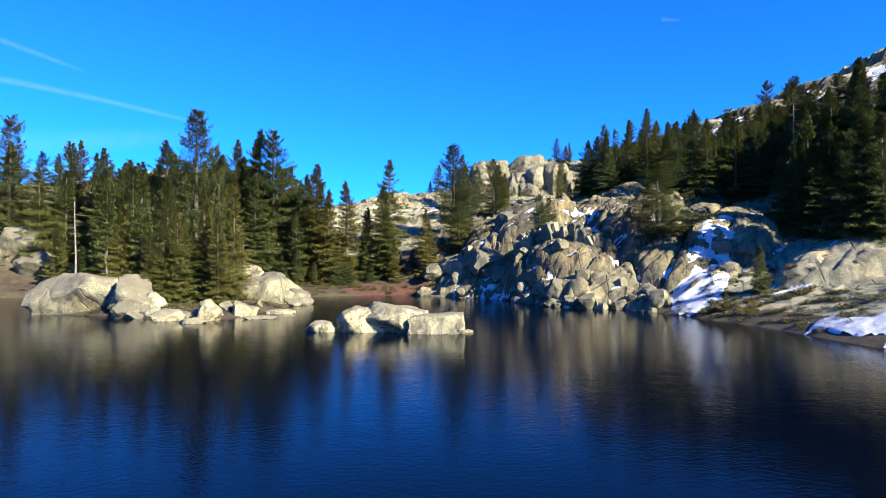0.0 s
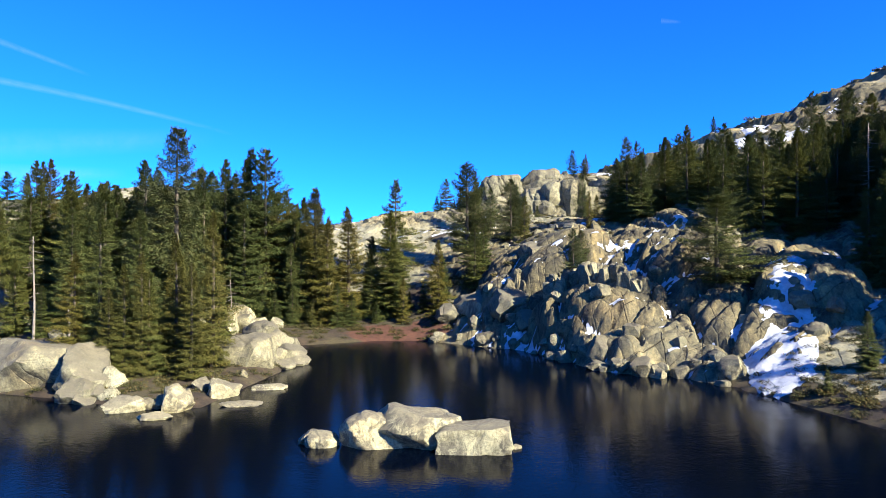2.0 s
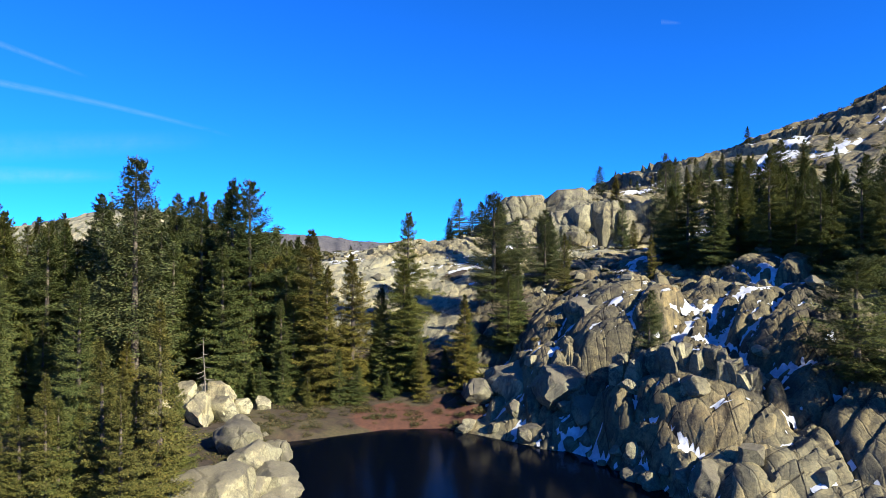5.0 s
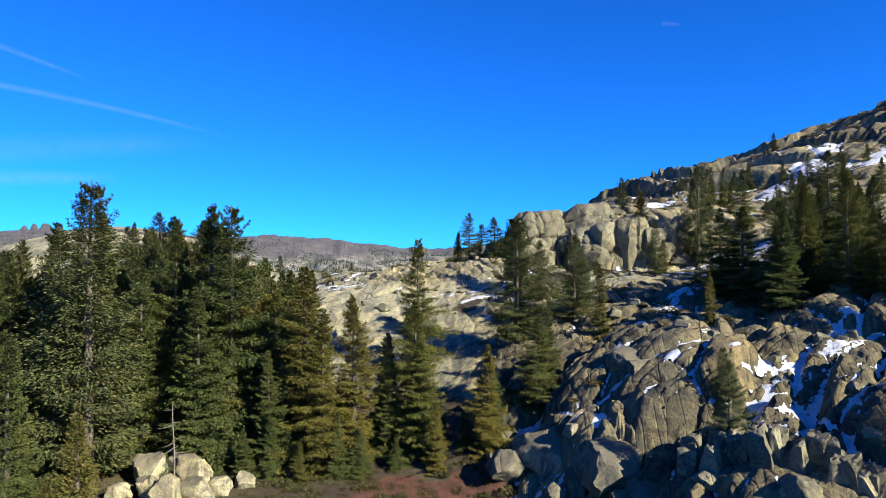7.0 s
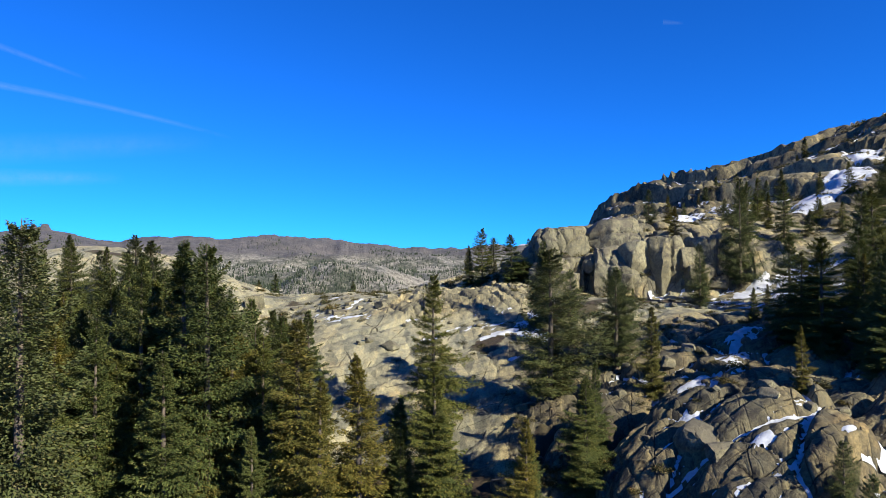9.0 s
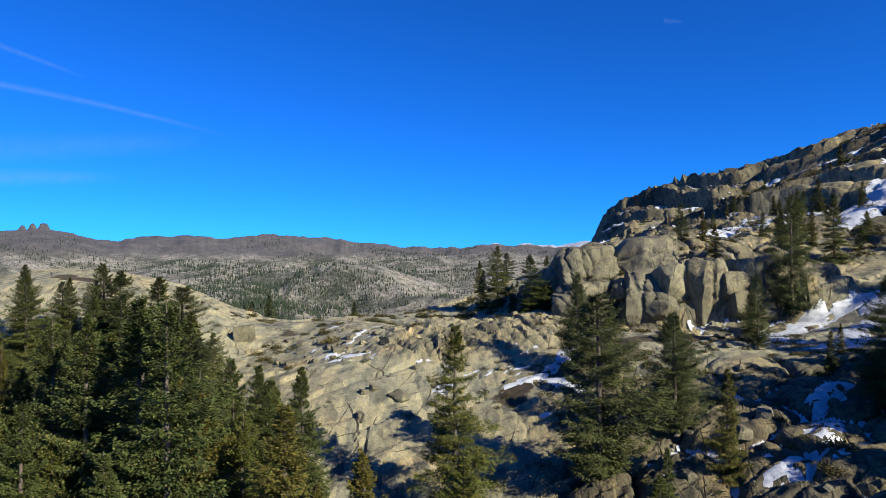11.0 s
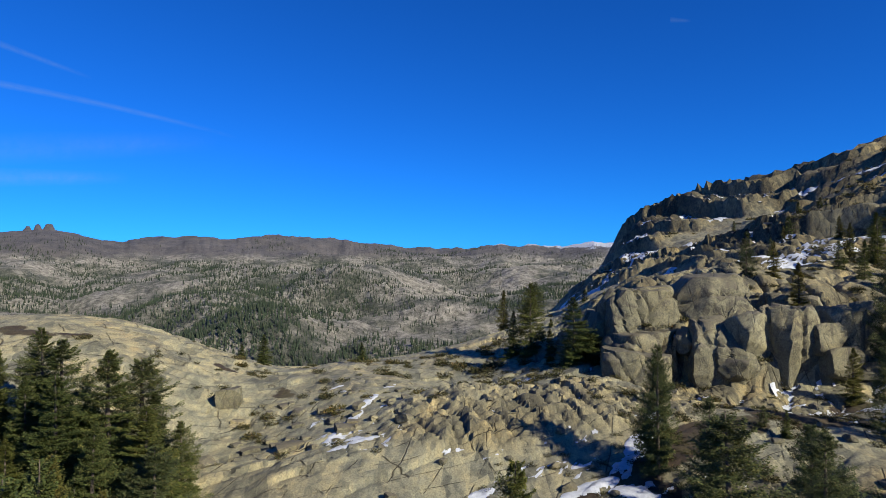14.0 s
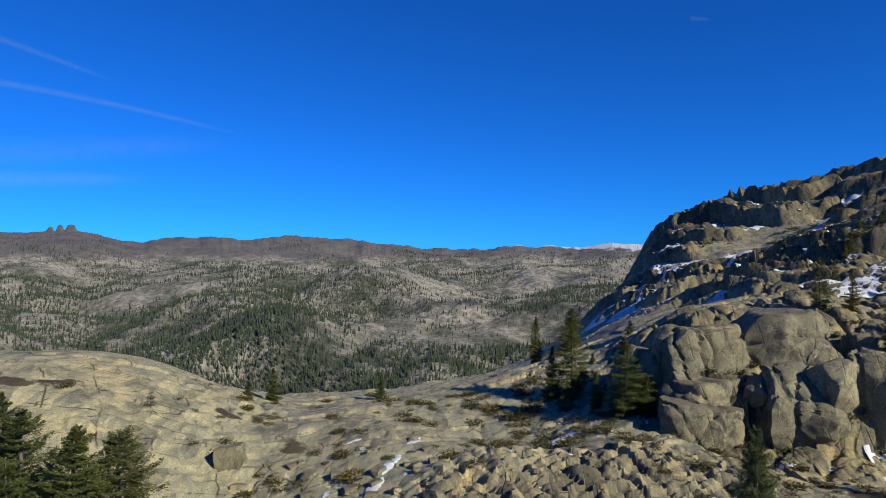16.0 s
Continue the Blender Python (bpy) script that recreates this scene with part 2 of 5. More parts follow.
def make_valley():
    k = Mat("far_granite_and_scrub")
    vec = k.place()
    big = k.noise(vec, 0.006, 7, 0.66)
    mid = k.noise(vec, 0.05, 9, 0.8)
    rock = k.ramp(mid, [(0.38, (0.06, 0.062, 0.048)), (0.48, (0.19, 0.182, 0.15)), (0.6, (0.36, 0.345, 0.29))])
    scrub = k.ramp(mid, [(0.4, (0.026, 0.036, 0.027)), (0.52, (0.06, 0.07, 0.048)), (0.66, (0.16, 0.155, 0.12))])
    near = k.mix(k.ramp(big, [(0.45, (0, 0, 0)), (0.6, (1, 1, 1))]), rock, scrub)
    sep = k.t.nodes.new("ShaderNodeSeparateXYZ")
    k.link(vec, sep.inputs[0])
    bare = k.ramp(k.noise(vec, 0.011, 9, 0.72), [(0.35, (0.045, 0.048, 0.056)), (0.5, (0.085, 0.082, 0.084)), (0.7, (0.14, 0.126, 0.115))])
    high = k.math("ADD", k.math("DIVIDE", sep.outputs[2], 130.0), k.math("MULTIPLY", big, 0.6))
    col = k.mix(k.ramp(high, [(0.55, (0, 0, 0)), (0.85, (1, 1, 1))]), near, bare)
    snowline = k.math("ADD", k.math("DIVIDE", sep.outputs[2], 175.0), k.math("ADD", k.math("DIVIDE", sep.outputs[0], 2500.0), k.math("MULTIPLY", k.noise(vec, 0.012, 5, 0.6), 0.6)))
    col = k.mix(k.ramp(k.math("MULTIPLY", snowline, 0.6), [(0.71, (0, 0, 0)), (0.75, (1, 1, 1))]), col, (0.42, 0.47, 0.54))
    return k.done(col, 0.95, k.bump(mid, 0.9, 12.0))


GROUND = make_ground_material()
GRANITE = make_granite("granite_pale", 1.38, 0.5)
GRANITE_TAN = make_granite("granite_tan", 1.02, 0.7)
GRANITE_BROWN = make_granite("granite_brown", 0.72, 0.8)
GRANITE_GREY = make_granite("granite_grey", 0.66, 0.9)
GRANITE_KNOB = make_granite("granite_streaked", 0.8, 1.0)
SNOW = make_snow()
WATER = make_water()
VALLEY = make_valley()
BARK = make_bark("bark_grey_brown", (0.05, 0.04, 0.032), (0.15, 0.125, 0.1))
BARK_DEAD = make_bark("bleached_wood", (0.1, 0.09, 0.078), (0.25, 0.225, 0.19))
NEEDLES_FIR = make_foliage("needles_fir", (0.038, 0.056, 0.017), (0.09, 0.112, 0.032), (0.155, 0.145, 0.048))
NEEDLES_OLIVE = make_foliage("needles_olive", (0.055, 0.062, 0.016), (0.115, 0.115, 0.028), (0.17, 0.135, 0.038))
NEEDLES_FAR = make_foliage("needles_far", (0.018, 0.03, 0.02), (0.04, 0.06, 0.035), (0.06, 0.07, 0.04))
NEEDLES_PINE = make_foliage("needles_pine", (0.038, 0.054, 0.021), (0.084, 0.104, 0.038), (0.135, 0.128, 0.056))

# ---------------------------------------------------------------- lie of the land
COLS = np.array([-90, -70, -55, -40, -25, -10, 5, 18, 30, 45, 65, 90], float)
SECTIONS_NEAR = {
    55: (1.7, 1.2, 1.1, 0.6, 0.6, 0.6, 0.6, 0.8, 2.2, 5.7, 12.4, 22.0),
    70: (2.7, 1.1, 1.2, 2.0, 1.0, 0.8, 0.8, 1.8, 4.6, 9.2, 16.7, 27.2),
    85: (4.3, 2.0, 0.9, 1.8, 1.4, 0.8, 2.0, 6.8, 11.3, 13.2, 19.7, 31.0),
    100: (6.8, 6.3, 3.2, 2.5, 1.6, 2.0, 6.1, 12.7, 15.0, 15.7, 21.9, 32.6),
    113: (10.1, 9.6, 6.0, 4.5, 4.0, 5.9, 10.6, 14.0, 15.9, 17.1, 22.9, 33.5),
    127: (16.0, 14.7, 11.5, 8.9, 9.9, 10.8, 13.4, 16.2, 17.7, 19.4, 25.4, 34.8),
}
SECTIONS_BEHIND = {
    140: (20.5, 19.9, 17.2, 13.8, 15.9, 16.0, 17.6, 19.2, 18.9, 21.3, 28.0, 36.3),
    153: (23.0, 25.3, 23.1, 15.9, 17.9, 20.3, 20.0, 20.0, 20.1, 23.0, 29.0, 37.2),
    165: (23.3, 27.1, 24.4, 18.7, 19.1, 18.1, 20.9, 22.2, 23.4, 24.4, 28.9, 37.1),
    178: (22.3, 26.0, 23.8, 19.1, 19.0, 18.9, 22.8, 29.0, 31.4, 31.0, 31.7, 38.8),
    195: (18.8, 20.3, 19.0, 16.9, 17.9, 20.7, 25.6, 30.7, 32.5, 34.2, 35.7, 43.3),
    218: (11.0, 11.8, 12.1, 12.3, 12.8, 15.6, 21.8, 28.5, 30.1, 33.1, 39.8, 49.7),
}
SHORE = [(60, -90), (40, -20), (30, 25), (27, 40), (26, 50), (24, 58), (22, 64), (20, 68.5), (15, 69.5), (12.6, 73), (10, 80), (7, 85), (2, 89.5), (-5, 95),
         (-11, 94.5), (-17, 91.5), (-20.6, 90), (-19.5, 82), (-17.5, 72), (-19, 62), (-19.5, 57.5), (-24, 57), (-30, 60), (-38, 62.5), (-42, 67), (-47, 78), (-58, 89),
         (-75, 88), (-110, 70), (-130, 10), (-110, -90)]


def curve_weights(knots, v):
    n = len(knots)
    v = np.clip(v, knots[0], knots[-1] - 1e-6)
    i = np.clip(np.searchsorted(knots, v, side="right") - 1, 0, n - 2)
    h = knots[i + 1] - knots[i]
    t = (v - knots[i]) / h
    a, b = np.maximum(i - 1, 0), np.minimum(i + 2, n - 1)
    p = (t ** 3 - 2 * t ** 2 + t) * h / (knots[i + 1] - knots[a])
    q = (t ** 3 - t ** 2) * h / (knots[b] - knots[i])
    w = np.zeros((len(v), n))
    r = np.arange(len(v))
    np.add.at(w, (r, i), 2 * t ** 3 - 3 * t ** 2 + 1 - q)
    np.add.at(w, (r, i + 1), -2 * t ** 3 + 3 * t ** 2 + p)
    np.add.at(w, (r, a), -p)
    np.add.at(w, (r, b), q)
    return w


def step(a, b, v):
    t = np.clip((v - a) / (b - a), 0, 1)
    return t * t * (3 - 2 * t)


def hashed(i, j, k):
    """Random numbers from 0 to 1 that belong to whole-number cells."""
    v = np.sin(i * 127.1 + j * 311.7 + k * 74.7) * 43758.5453
    return v - np.floor(v)


def value_noise(x, y, seed):
    i, j = np.floor(x), np.floor(y)
    u, v = x - i, y - j
    u, v = u * u * (3 - 2 * u), v * v * (3 - 2 * v)
    return ((hashed(i, j, seed) * (1 - u) + hashed(i + 1, j, seed) * u) * (1 - v)
            + (hashed(i, j + 1, seed) * (1 - u) + hashed(i + 1, j + 1, seed) * u) * v) * 2 - 1


def fbm(x, y, octaves=5, seed=0, gain=0.5):
    total, amp = 0, 1.0
    for o in range(octaves):
        total = total + amp * value_noise(x * 2 ** o + 17.3 * o, y * 2 ** o - 9.1 * o, seed + o)
        amp *= gain
    return total


def joints(x, y, seed):
    """Blocks between the joints of the rock: a height per block, the distance to its edge and that to its middle."""
    i, j = np.floor(x), np.floor(y)
    f1, f2, val = np.full(x.shape, 9.0), np.full(x.shape, 9.0), np.zeros(x.shape)
    for di in (-1, 0, 1):
        for dj in (-1, 0, 1):
            a, b = i + di, j + dj
            px, py = a + 0.1 + 0.8 * hashed(a, b, seed), b + 0.1 + 0.8 * hashed(a, b, seed + 5)
            d = np.hypot(x - px, y - py)
            nearer = d < f1
            f2 = np.where(nearer, f1, np.minimum(f2, d))
            # each block's top leans its own way
            lean = (hashed(a, b, seed + 9) - 0.5) * (x - px) + (hashed(a, b, seed + 11) - 0.5) * (y - py)
            val = np.where(nearer, hashed(a, b, seed + 2) + 0.9 * lean, val)
            f1 = np.where(nearer, d, f1)
    return val, f2 - f1, f1


def courses(u, v, su, sv, seed):
    """Slabs parted by straight joints: a height with its own lean for each slab, and the metres to its edge."""
    vv = v / sv + 0.07 * np.sin(u / su * 1.3 + seed)
    j = np.floor(vv)
    uu = u / su + 7.3 * hashed(j, 0 * j, seed) + 0.1 * np.sin(v / sv * 2.1)
    i = np.floor(uu)
    a, b = uu - i, vv - j
    lean = (hashed(i, j, seed + 3) - 0.5) * (a - 0.5) + (hashed(i, j, seed + 4) - 0.5) * (b - 0.5)
    edge = np.minimum(np.minimum(a, 1 - a) * su, np.minimum(b, 1 - b) * sv)
    return hashed(i, j, seed + 1) - 0.5 + 1.1 * lean, edge


def shore_distance(x, y):
    """Metres from the waterline, above nought on land."""
    pts = np.array(SHORE, float)
    best = np.full(x.shape, 1e9)
    inside = np.zeros(x.shape, bool)
    for (ax, ay), (bx, by) in zip(pts, np.roll(pts, -1, 0)):
        t = np.clip(((x - ax) * (bx - ax) + (y - ay) * (by - ay)) / ((bx - ax) ** 2 + (by - ay) ** 2), 0, 1)
        best = np.minimum(best, np.hypot(x - ax - t * (bx - ax), y - ay - t * (by - ay)))
        cross = ((ay > y) != (by > y)) & (x < (bx - ax) * (y - ay) / (by - ay + 1e-12) + ax)
        inside ^= cross
    return np.where(inside, -best, best)


# the mountain behind the knob: heights at these places across, row by row away from the lake
MOUNT_COLS = np.array([-200, -90, -40, 0, 30, 60, 78, 95, 110, 127, 150, 173, 200, 260, 420], float)
MOUNT = {
    250: (-8, 4, 6, 14, 28, 36.5, 42, 48, 53.5, 59, 69, 79, 90, 112, 150),
    285: (-22, -8, -4, 8, 24, 33, 38, 43, 48, 56, 69, 80, 92, 112, 145),
    322: (-33, -18, -12, 2, 17, 33, 40.5, 44, 50, 54, 67, 80, 90, 110, 140),
    362: (-40, -26, -20, -8, 8, 33, 45, 50, 54.5, 60, 74, 83, 90, 105, 135),
    412: (-60, -45, -35, -20, -10, 14, 44.5, 58.5, 66, 71.5, 72, 78, 84, 98, 125),
    480: (-100, -90, -80, -60, -40, -10, 10, 25, 35, 45, 52, 58, 62, 75, 100),
    640: (-190, -190, -190, -190, -190, -170, -160, -150, -140, -130, -120, -110, -90, -60, 0),
}


def spot(x, y, cx, cy, rx, ry, turn=0.0):
    """1 inside an oval, falling to 0 at its rim."""
    c, s = math.cos(radians(turn)), math.sin(radians(turn))
    u, v = ((x - cx) * c + (y - cy) * s) / rx, (-(x - cx) * s + (y - cy) * c) / ry
    return 1 - step(0.6, 1.0, np.hypot(u, v))


def land(x, y, rough=True):
    """Height of the ground, and how much of it is soil and beach."""
    shape = np.shape(x)
    x, y = np.ravel(np.asarray(x, float)), np.ravel(np.asarray(y, float))
    sections = {**SECTIONS_NEAR, **SECTIONS_BEHIND}
    rows = np.array(sorted(sections), float)
    grid = np.array([sections[int(r)] for r in rows])
    z = np.einsum("ni,ij,nj->n", curve_weights(rows, y), grid, curve_weights(COLS, x))
    z = z + 0.42 * np.maximum(x - 90, 0) ** 0.97 - 0.12 * np.maximum(55 - y, 0) * step(40, 120, x)
    mrows = np.array(sorted(MOUNT), float)
    mgrid = np.array([MOUNT[int(r)] for r in mrows], float)
    far = step(205, 255, y)
    z = z * (1 - far) + far * np.einsum("ni,ij,nj->n", curve_weights(mrows, y), mgrid, curve_weights(MOUNT_COLS, x))
    z = z + 46 * np.exp(-((x - 128) ** 2 + (y - 50) ** 2) / (2 * 25.0 ** 2))       # unseen hill, added out of view to shade the woods
    west = step(90, 500, -x)
    z = z * (1 - west) + (-60 - 0.02 * np.abs(y)) * west * step(100, 300, y) + 20 * west * (1 - step(100, 300, y))
    # the knob's cliff: buttresses that step forward and back along its foot
    foot = np.interp(x, (4, 12, 20, 30, 48, 60), (176, 167, 161.5, 159.5, 158, 159))
    bay = np.floor(x / 4.3 + 0.35 * np.sin(x * 0.9))
    foot = foot + 3.2 * (hashed(bay, 0 * bay, 5) - 0.5)
    back = y - foot
    on_knob = step(4, 12, x) * (1 - step(44, 56, x))
    z = z + on_knob * (3.2 * step(-0.3, 1.8, back) * np.exp(-np.maximum(back, 0) / 9) - 2.4 * (1 - step(-0.5, 1.5, back)) * step(-16, -5, back))
    # rocky ground: broken slopes on the right, smooth slabs behind the forest
    shore_slope = step(-8, 4, x) * (1 - step(128, 140, y)) * step(60, 68, y) * (1 - 0.9 * spot(x, y, 38, 61, 13, 9))
    ridge = np.maximum(np.maximum(0.5 * spot(x, y, -11, 150, 12, 9), 0.45 * spot(x, y, 2, 150, 14, 7)), 0.75 * spot(x, y, 28, 172, 30, 24))
    mount = step(20, 40, x) * step(160, 185, y)
    broken = np.clip(np.maximum(np.maximum(shore_slope, ridge), 0.95 * mount) * (0.75 + 0.5 * fbm(x / 14, y / 14, 3, 40)), 0.06, 1.0)
    broken = broken * (1 - 0.8 * spot(x, y, 97, 332, 34, 20, 15))
    # rounded domes of the shore slope, with gullies between them
    def dome(cx, cy, rx, ry, turn, tall):
        c, s = math.cos(radians(turn)), math.sin(radians(turn))
        u, v = ((x - cx) * c + (y - cy) * s) / rx, (-(x - cx) * s + (y - cy) * c) / ry
        r = np.hypot(u, v) * (1 + 0.12 * fbm(x / 5, y / 5, 3, 15))
        return tall * np.sqrt(np.clip(1 - r ** 2.6, 0, 1)) - 0.35 * tall * np.exp(-((r - 1.08) / 0.14) ** 2)
    z = z + dome(11.5, 100, 9.5, 9, 0, 2.6) + dome(14.5, 83.5, 8.2, 4.6, -40, 2.6) + dome(26.5, 87, 6.8, 5, 10, 2.4) + dome(33, 104, 7, 5, 20, 1.6) + dome(3.5, 94.5, 4.2, 4.2, 0, 1.6) + dome(34, 74, 5, 4, 0, 1.5) + dome(39.5, 61.5, 7.5, 5, 0, 1.4)
    d = shore_distance(x, y)
    d = d + (0.9 * fbm(x / 2.6, y / 2.6, 3, 95) - 0.1) * step(-2, 4, x) * step(60, 66, y)
    bank = 1 - np.exp(-np.maximum(d, 0) / np.where((x > 3) & (y > 66), np.where((x > 8) & (x < 19) & (y > 72), 1.0, 2.0), np.where((x > -34) & (x < -14) & (y < 92), 1.3, 3.5)))
    z = z + 0.7 * np.exp(-np.maximum(d, 0) / 5) * step(2, 8, x) * step(64, 70, y)
    if rough:
        c, s = math.cos(0.5), math.sin(0.5)
        wx, wy = x + 0.8 * fbm(x / 14, y / 14, 2, 61), y + 0.8 * fbm(x / 14, y / 14, 2, 71)
        u, v = wx * c + wy * s, -wx * s + wy * c
        p, q = -wx * math.sin(0.35) + wy * math.cos(0.35), wx * math.cos(0.35) + wy * math.sin(0.35)
        big, big_edge, big_mid = joints(u / 8.5, v / 6.0, 3)
        small, _, _ = joints(u / 1.9 + 7, v / 1.35, 13)
        col, col_edge = courses(p, q, 2.0, 6.5, 31)
        chip, chip_edge = courses(p, q, 0.95, 2.2, 47)
        # rounded masses between deep clefts, split by long joints into slabs, with a chipped surface
        rubble = step(0.0, 0.5, fbm(x / 9, y / 9, 2, 43))
        rock = 1.2 * (big - 0.5) + 1.5 * (1 - np.exp(-big_edge / 0.06)) + 1.6 * (0.5 - big_mid ** 2) - 1.5 + 0.5 * (small - 0.5) * rubble
        rock = rock + 0.35 * col + 0.55 * (1 - np.exp(-col_edge / 0.1)) - 0.3 + rubble * (0.45 * chip - 0.25 * np.exp(-(chip_edge / 0.1) ** 2))
        crisp = 1 - np.abs(fbm(u / 1.7, v / 1.1, 4, 27, 0.55))
        rock = rock + 0.22 * crisp - 0.1
        slab, slab_edge = courses(u, v, 14.0, 5.5, 23)
        flag, flag_edge = courses(u + 3, v, 3.4, 1.7, 29)
        loose = step(0.1, 0.5, fbm(x / 16, y / 16, 3, 51))
        smooth_rock = 0.42 * slab - 0.3 * np.exp(-slab_edge / 0.12) + loose * (0.5 * flag - 0.25 * np.exp(-flag_edge / 0.09)) + 0.05 * fbm(x / 1.6, y / 1.6, 4, 57)
        fin, fin_edge = courses(x + 0.45 * y + 0.5 * fbm(x / 3, y / 3, 2, 39), y, 1.9, 15.0, 37)
        fins = np.maximum(spot(x, y, -11, 150, 12, 9), 0.8 * spot(x, y, 2, 150, 14, 7))
        rock = rock * (1 - 0.85 * np.clip(fins, 0, 1))
        z = z + fins * (0.6 * fin + 0.5 * (1 - np.exp(-fin_edge / 0.16)) + 0.5 * crisp + 0.12 * chip)
        z = z + (1 - broken) * smooth_rock * step(3, 12, d)
        z = z + broken * rock + 0.35 * fbm(x / 11, y / 11, 3, 21) + (0.03 + 0.08 * broken) * fbm(x / 0.8, y / 0.8, 3, 35) * step(1, 4, d)
        z = z + fbm(x / 40, y / 40, 3, 33) * step(120, 160, y)
        face, face_edge = courses(x + 0.2 * y, y, 5.5, 9.0, 67)
        z = z + on_knob * step(-1, 3, back) * (1 - step(22, 34, back)) * (1.2 * face + 1.6 * (1 - np.exp(-face_edge / 0.4)) - 1.2)
        # the mountain's terraces: sheets of rock that end in steps towards the lake and the west
        bend = fbm(x / 38, y / 38, 3, 91)
        along, up = -0.6 * x + 0.8 * y + 9 * bend, 0.8 * x + 0.6 * y + 8 * bend
        terrace = 0
        sheet = spot(x, y, 97, 332, 36, 22, 15)
        patchy = step(-0.25, 0.35, fbm(x / 26, y / 26, 3, 97)) * (1 - sheet)
        for wide, deep, tall, seed in ((60, 21, 8.5, 3), (17, 6.3, 2.0 * patchy, 8), (5.5, 2.4, 0.6 * patchy, 14)):
            row = np.floor(up / deep + 0.3 * np.sin(along / wide * 2.3))
            cell = np.floor(along / wide + 5.7 * hashed(row, 0 * row, seed))
            shift = 0.6 * hashed(cell, row, seed + 1)
            b = up / deep + 0.3 * np.sin(along / wide * 2.3) + shift
            b = b - np.floor(b)
            terrace = terrace + tall * (0.45 + 0.75 * hashed(cell, row, seed + 2)) * (step(0, 0.14, b) - b - 0.25)
        z = z + mount * step(185, 225, y) * (terrace * (1 - 0.85 * sheet) + 1.6 * bend * (1 - 0.7 * sheet) + (0.15 + 0.5 * patchy) * (1 - np.abs(fbm(x / 3, y / 3, 4, 93))))
    z = np.where(d > 0, np.where(d < 40, np.maximum(z, 0.25 + 0.1 * fbm(x, y, 3, 88)), z) * bank + 0.03 * np.minimum(d, 40) * (1 - bank), -np.minimum(5.0, 0.35 * -d))
    forest = (1 - step(-6, 2, x + 0.15 * (y - 95))) * (1 - step(112, 124, y + 0.2 * (x + 30)))
    hollow = np.maximum(np.maximum(0.7 * spot(x, y, -66, 158, 16, 3, 20), 0.62 * spot(x, y, -40, 168, 10, 2.5, -30)), 0.6 * spot(x, y, -2, 170, 14, 2.2, 8))
    hollow = np.maximum(hollow, np.maximum(spot(x, y, 10, 141, 14, 4, 25), np.maximum(spot(x, y, 24, 146, 13, 4, 10), spot(x, y, 0, 134.5, 8, 3, 10))))
    hollow = np.maximum(hollow, np.maximum(spot(x, y, 28, 152, 18, 4), np.maximum(spot(x, y, 60, 95, 22, 30), 0.75 * spot(x, y, 4, 112, 6, 8))))
    hollow = hollow * (0.55 + 0.7 * fbm(x / 3.5, y / 3.5, 4, 101))
    soil = np.clip(np.maximum(forest, hollow), 0, 1)
    soil = np.where(d < 3, soil * 0.9 + 0.75 * ((x > 20) & (y < 66)), soil)
    beach = spot(x, y, -8, 96.8, 10.5, 4.2) * (0.85 + 0.5 * fbm(x / 4, y / 4, 3, 19))
    return z.reshape(shape), soil.reshape(shape), beach.reshape(shape), broken.reshape(shape)


def height(x, y):
    return float(land(np.array([x]), np.array([y]))[0][0])


def grow(start, first, factor, stop):
    out, w = [], first
    while start < stop:
        w *= factor
        start += w
        out.append(start)
    return out


def grid_mesh(name, X, Y, Z, attrs=None, keep=None):
    ny, nx = X.shape
    idx = np.arange(ny * nx).reshape(ny, nx)
    quads = np.stack([idx[:-1, :-1], idx[:-1, 1:], idx[1:, 1:], idx[1:, :-1]], -1).reshape(-1, 4)
    if keep is not None:
        quads = quads[keep.ravel()]
    me = bpy.data.meshes.new(name)
    me.vertices.add(ny * nx)
    me.vertices.foreach_set("co", np.stack([X, Y, Z], -1).astype(np.float32).ravel())
    me.loops.add(len(quads) * 4)
    me.loops.foreach_set("vertex_index", quads.astype(np.int32).ravel())
    me.polygons.add(len(quads))
    me.polygons.foreach_set("loop_start", np.arange(0, len(quads) * 4, 4, dtype=np.int32))
    me.polygons.foreach_set("use_smooth", np.ones(len(quads), bool))
    for key, val in (attrs or {}).items():
        a = me.attributes.new(key, "FLOAT", "POINT")
        a.data.foreach_set("value", val.astype(np.float32).ravel())
    me.update()
    return me


def build_ground():
    xs = np.concatenate([np.arange(-62, -26, 0.42), np.arange(-26, -4, 0.3), np.arange(-4, 38, 0.2), np.arange(38, 62.01, 0.36)])
    xs = np.array(sorted([-v for v in grow(62, 0.42, 1.07, 700)] + list(xs) + grow(62, 0.4, 1.022, 700)))
    ys = np.concatenate([np.arange(54, 66, 0.36), np.arange(66, 110, 0.2), np.arange(110, 182, 0.29), np.arange(182, 200.01, 0.4)])
    ys = np.array(sorted([108 - v for v in grow(54, 0.4, 1.14, 420)] + list(ys) + grow(200, 0.4, 1.014, 900)))
    X, Y = np.meshgrid(xs, ys)
    Z, soil, beach, broken = land(X, Y)
    me = grid_mesh("ground", X, Y, Z, {"soil": soil, "beach": beach, "broken": broken})
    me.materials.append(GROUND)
    me.set_sharp_from_angle(angle=radians(34))
    return tagged(new("ground", me), "fractured tan granite slopes with pockets of brown soil", "ground", kind="structure")


build_ground()


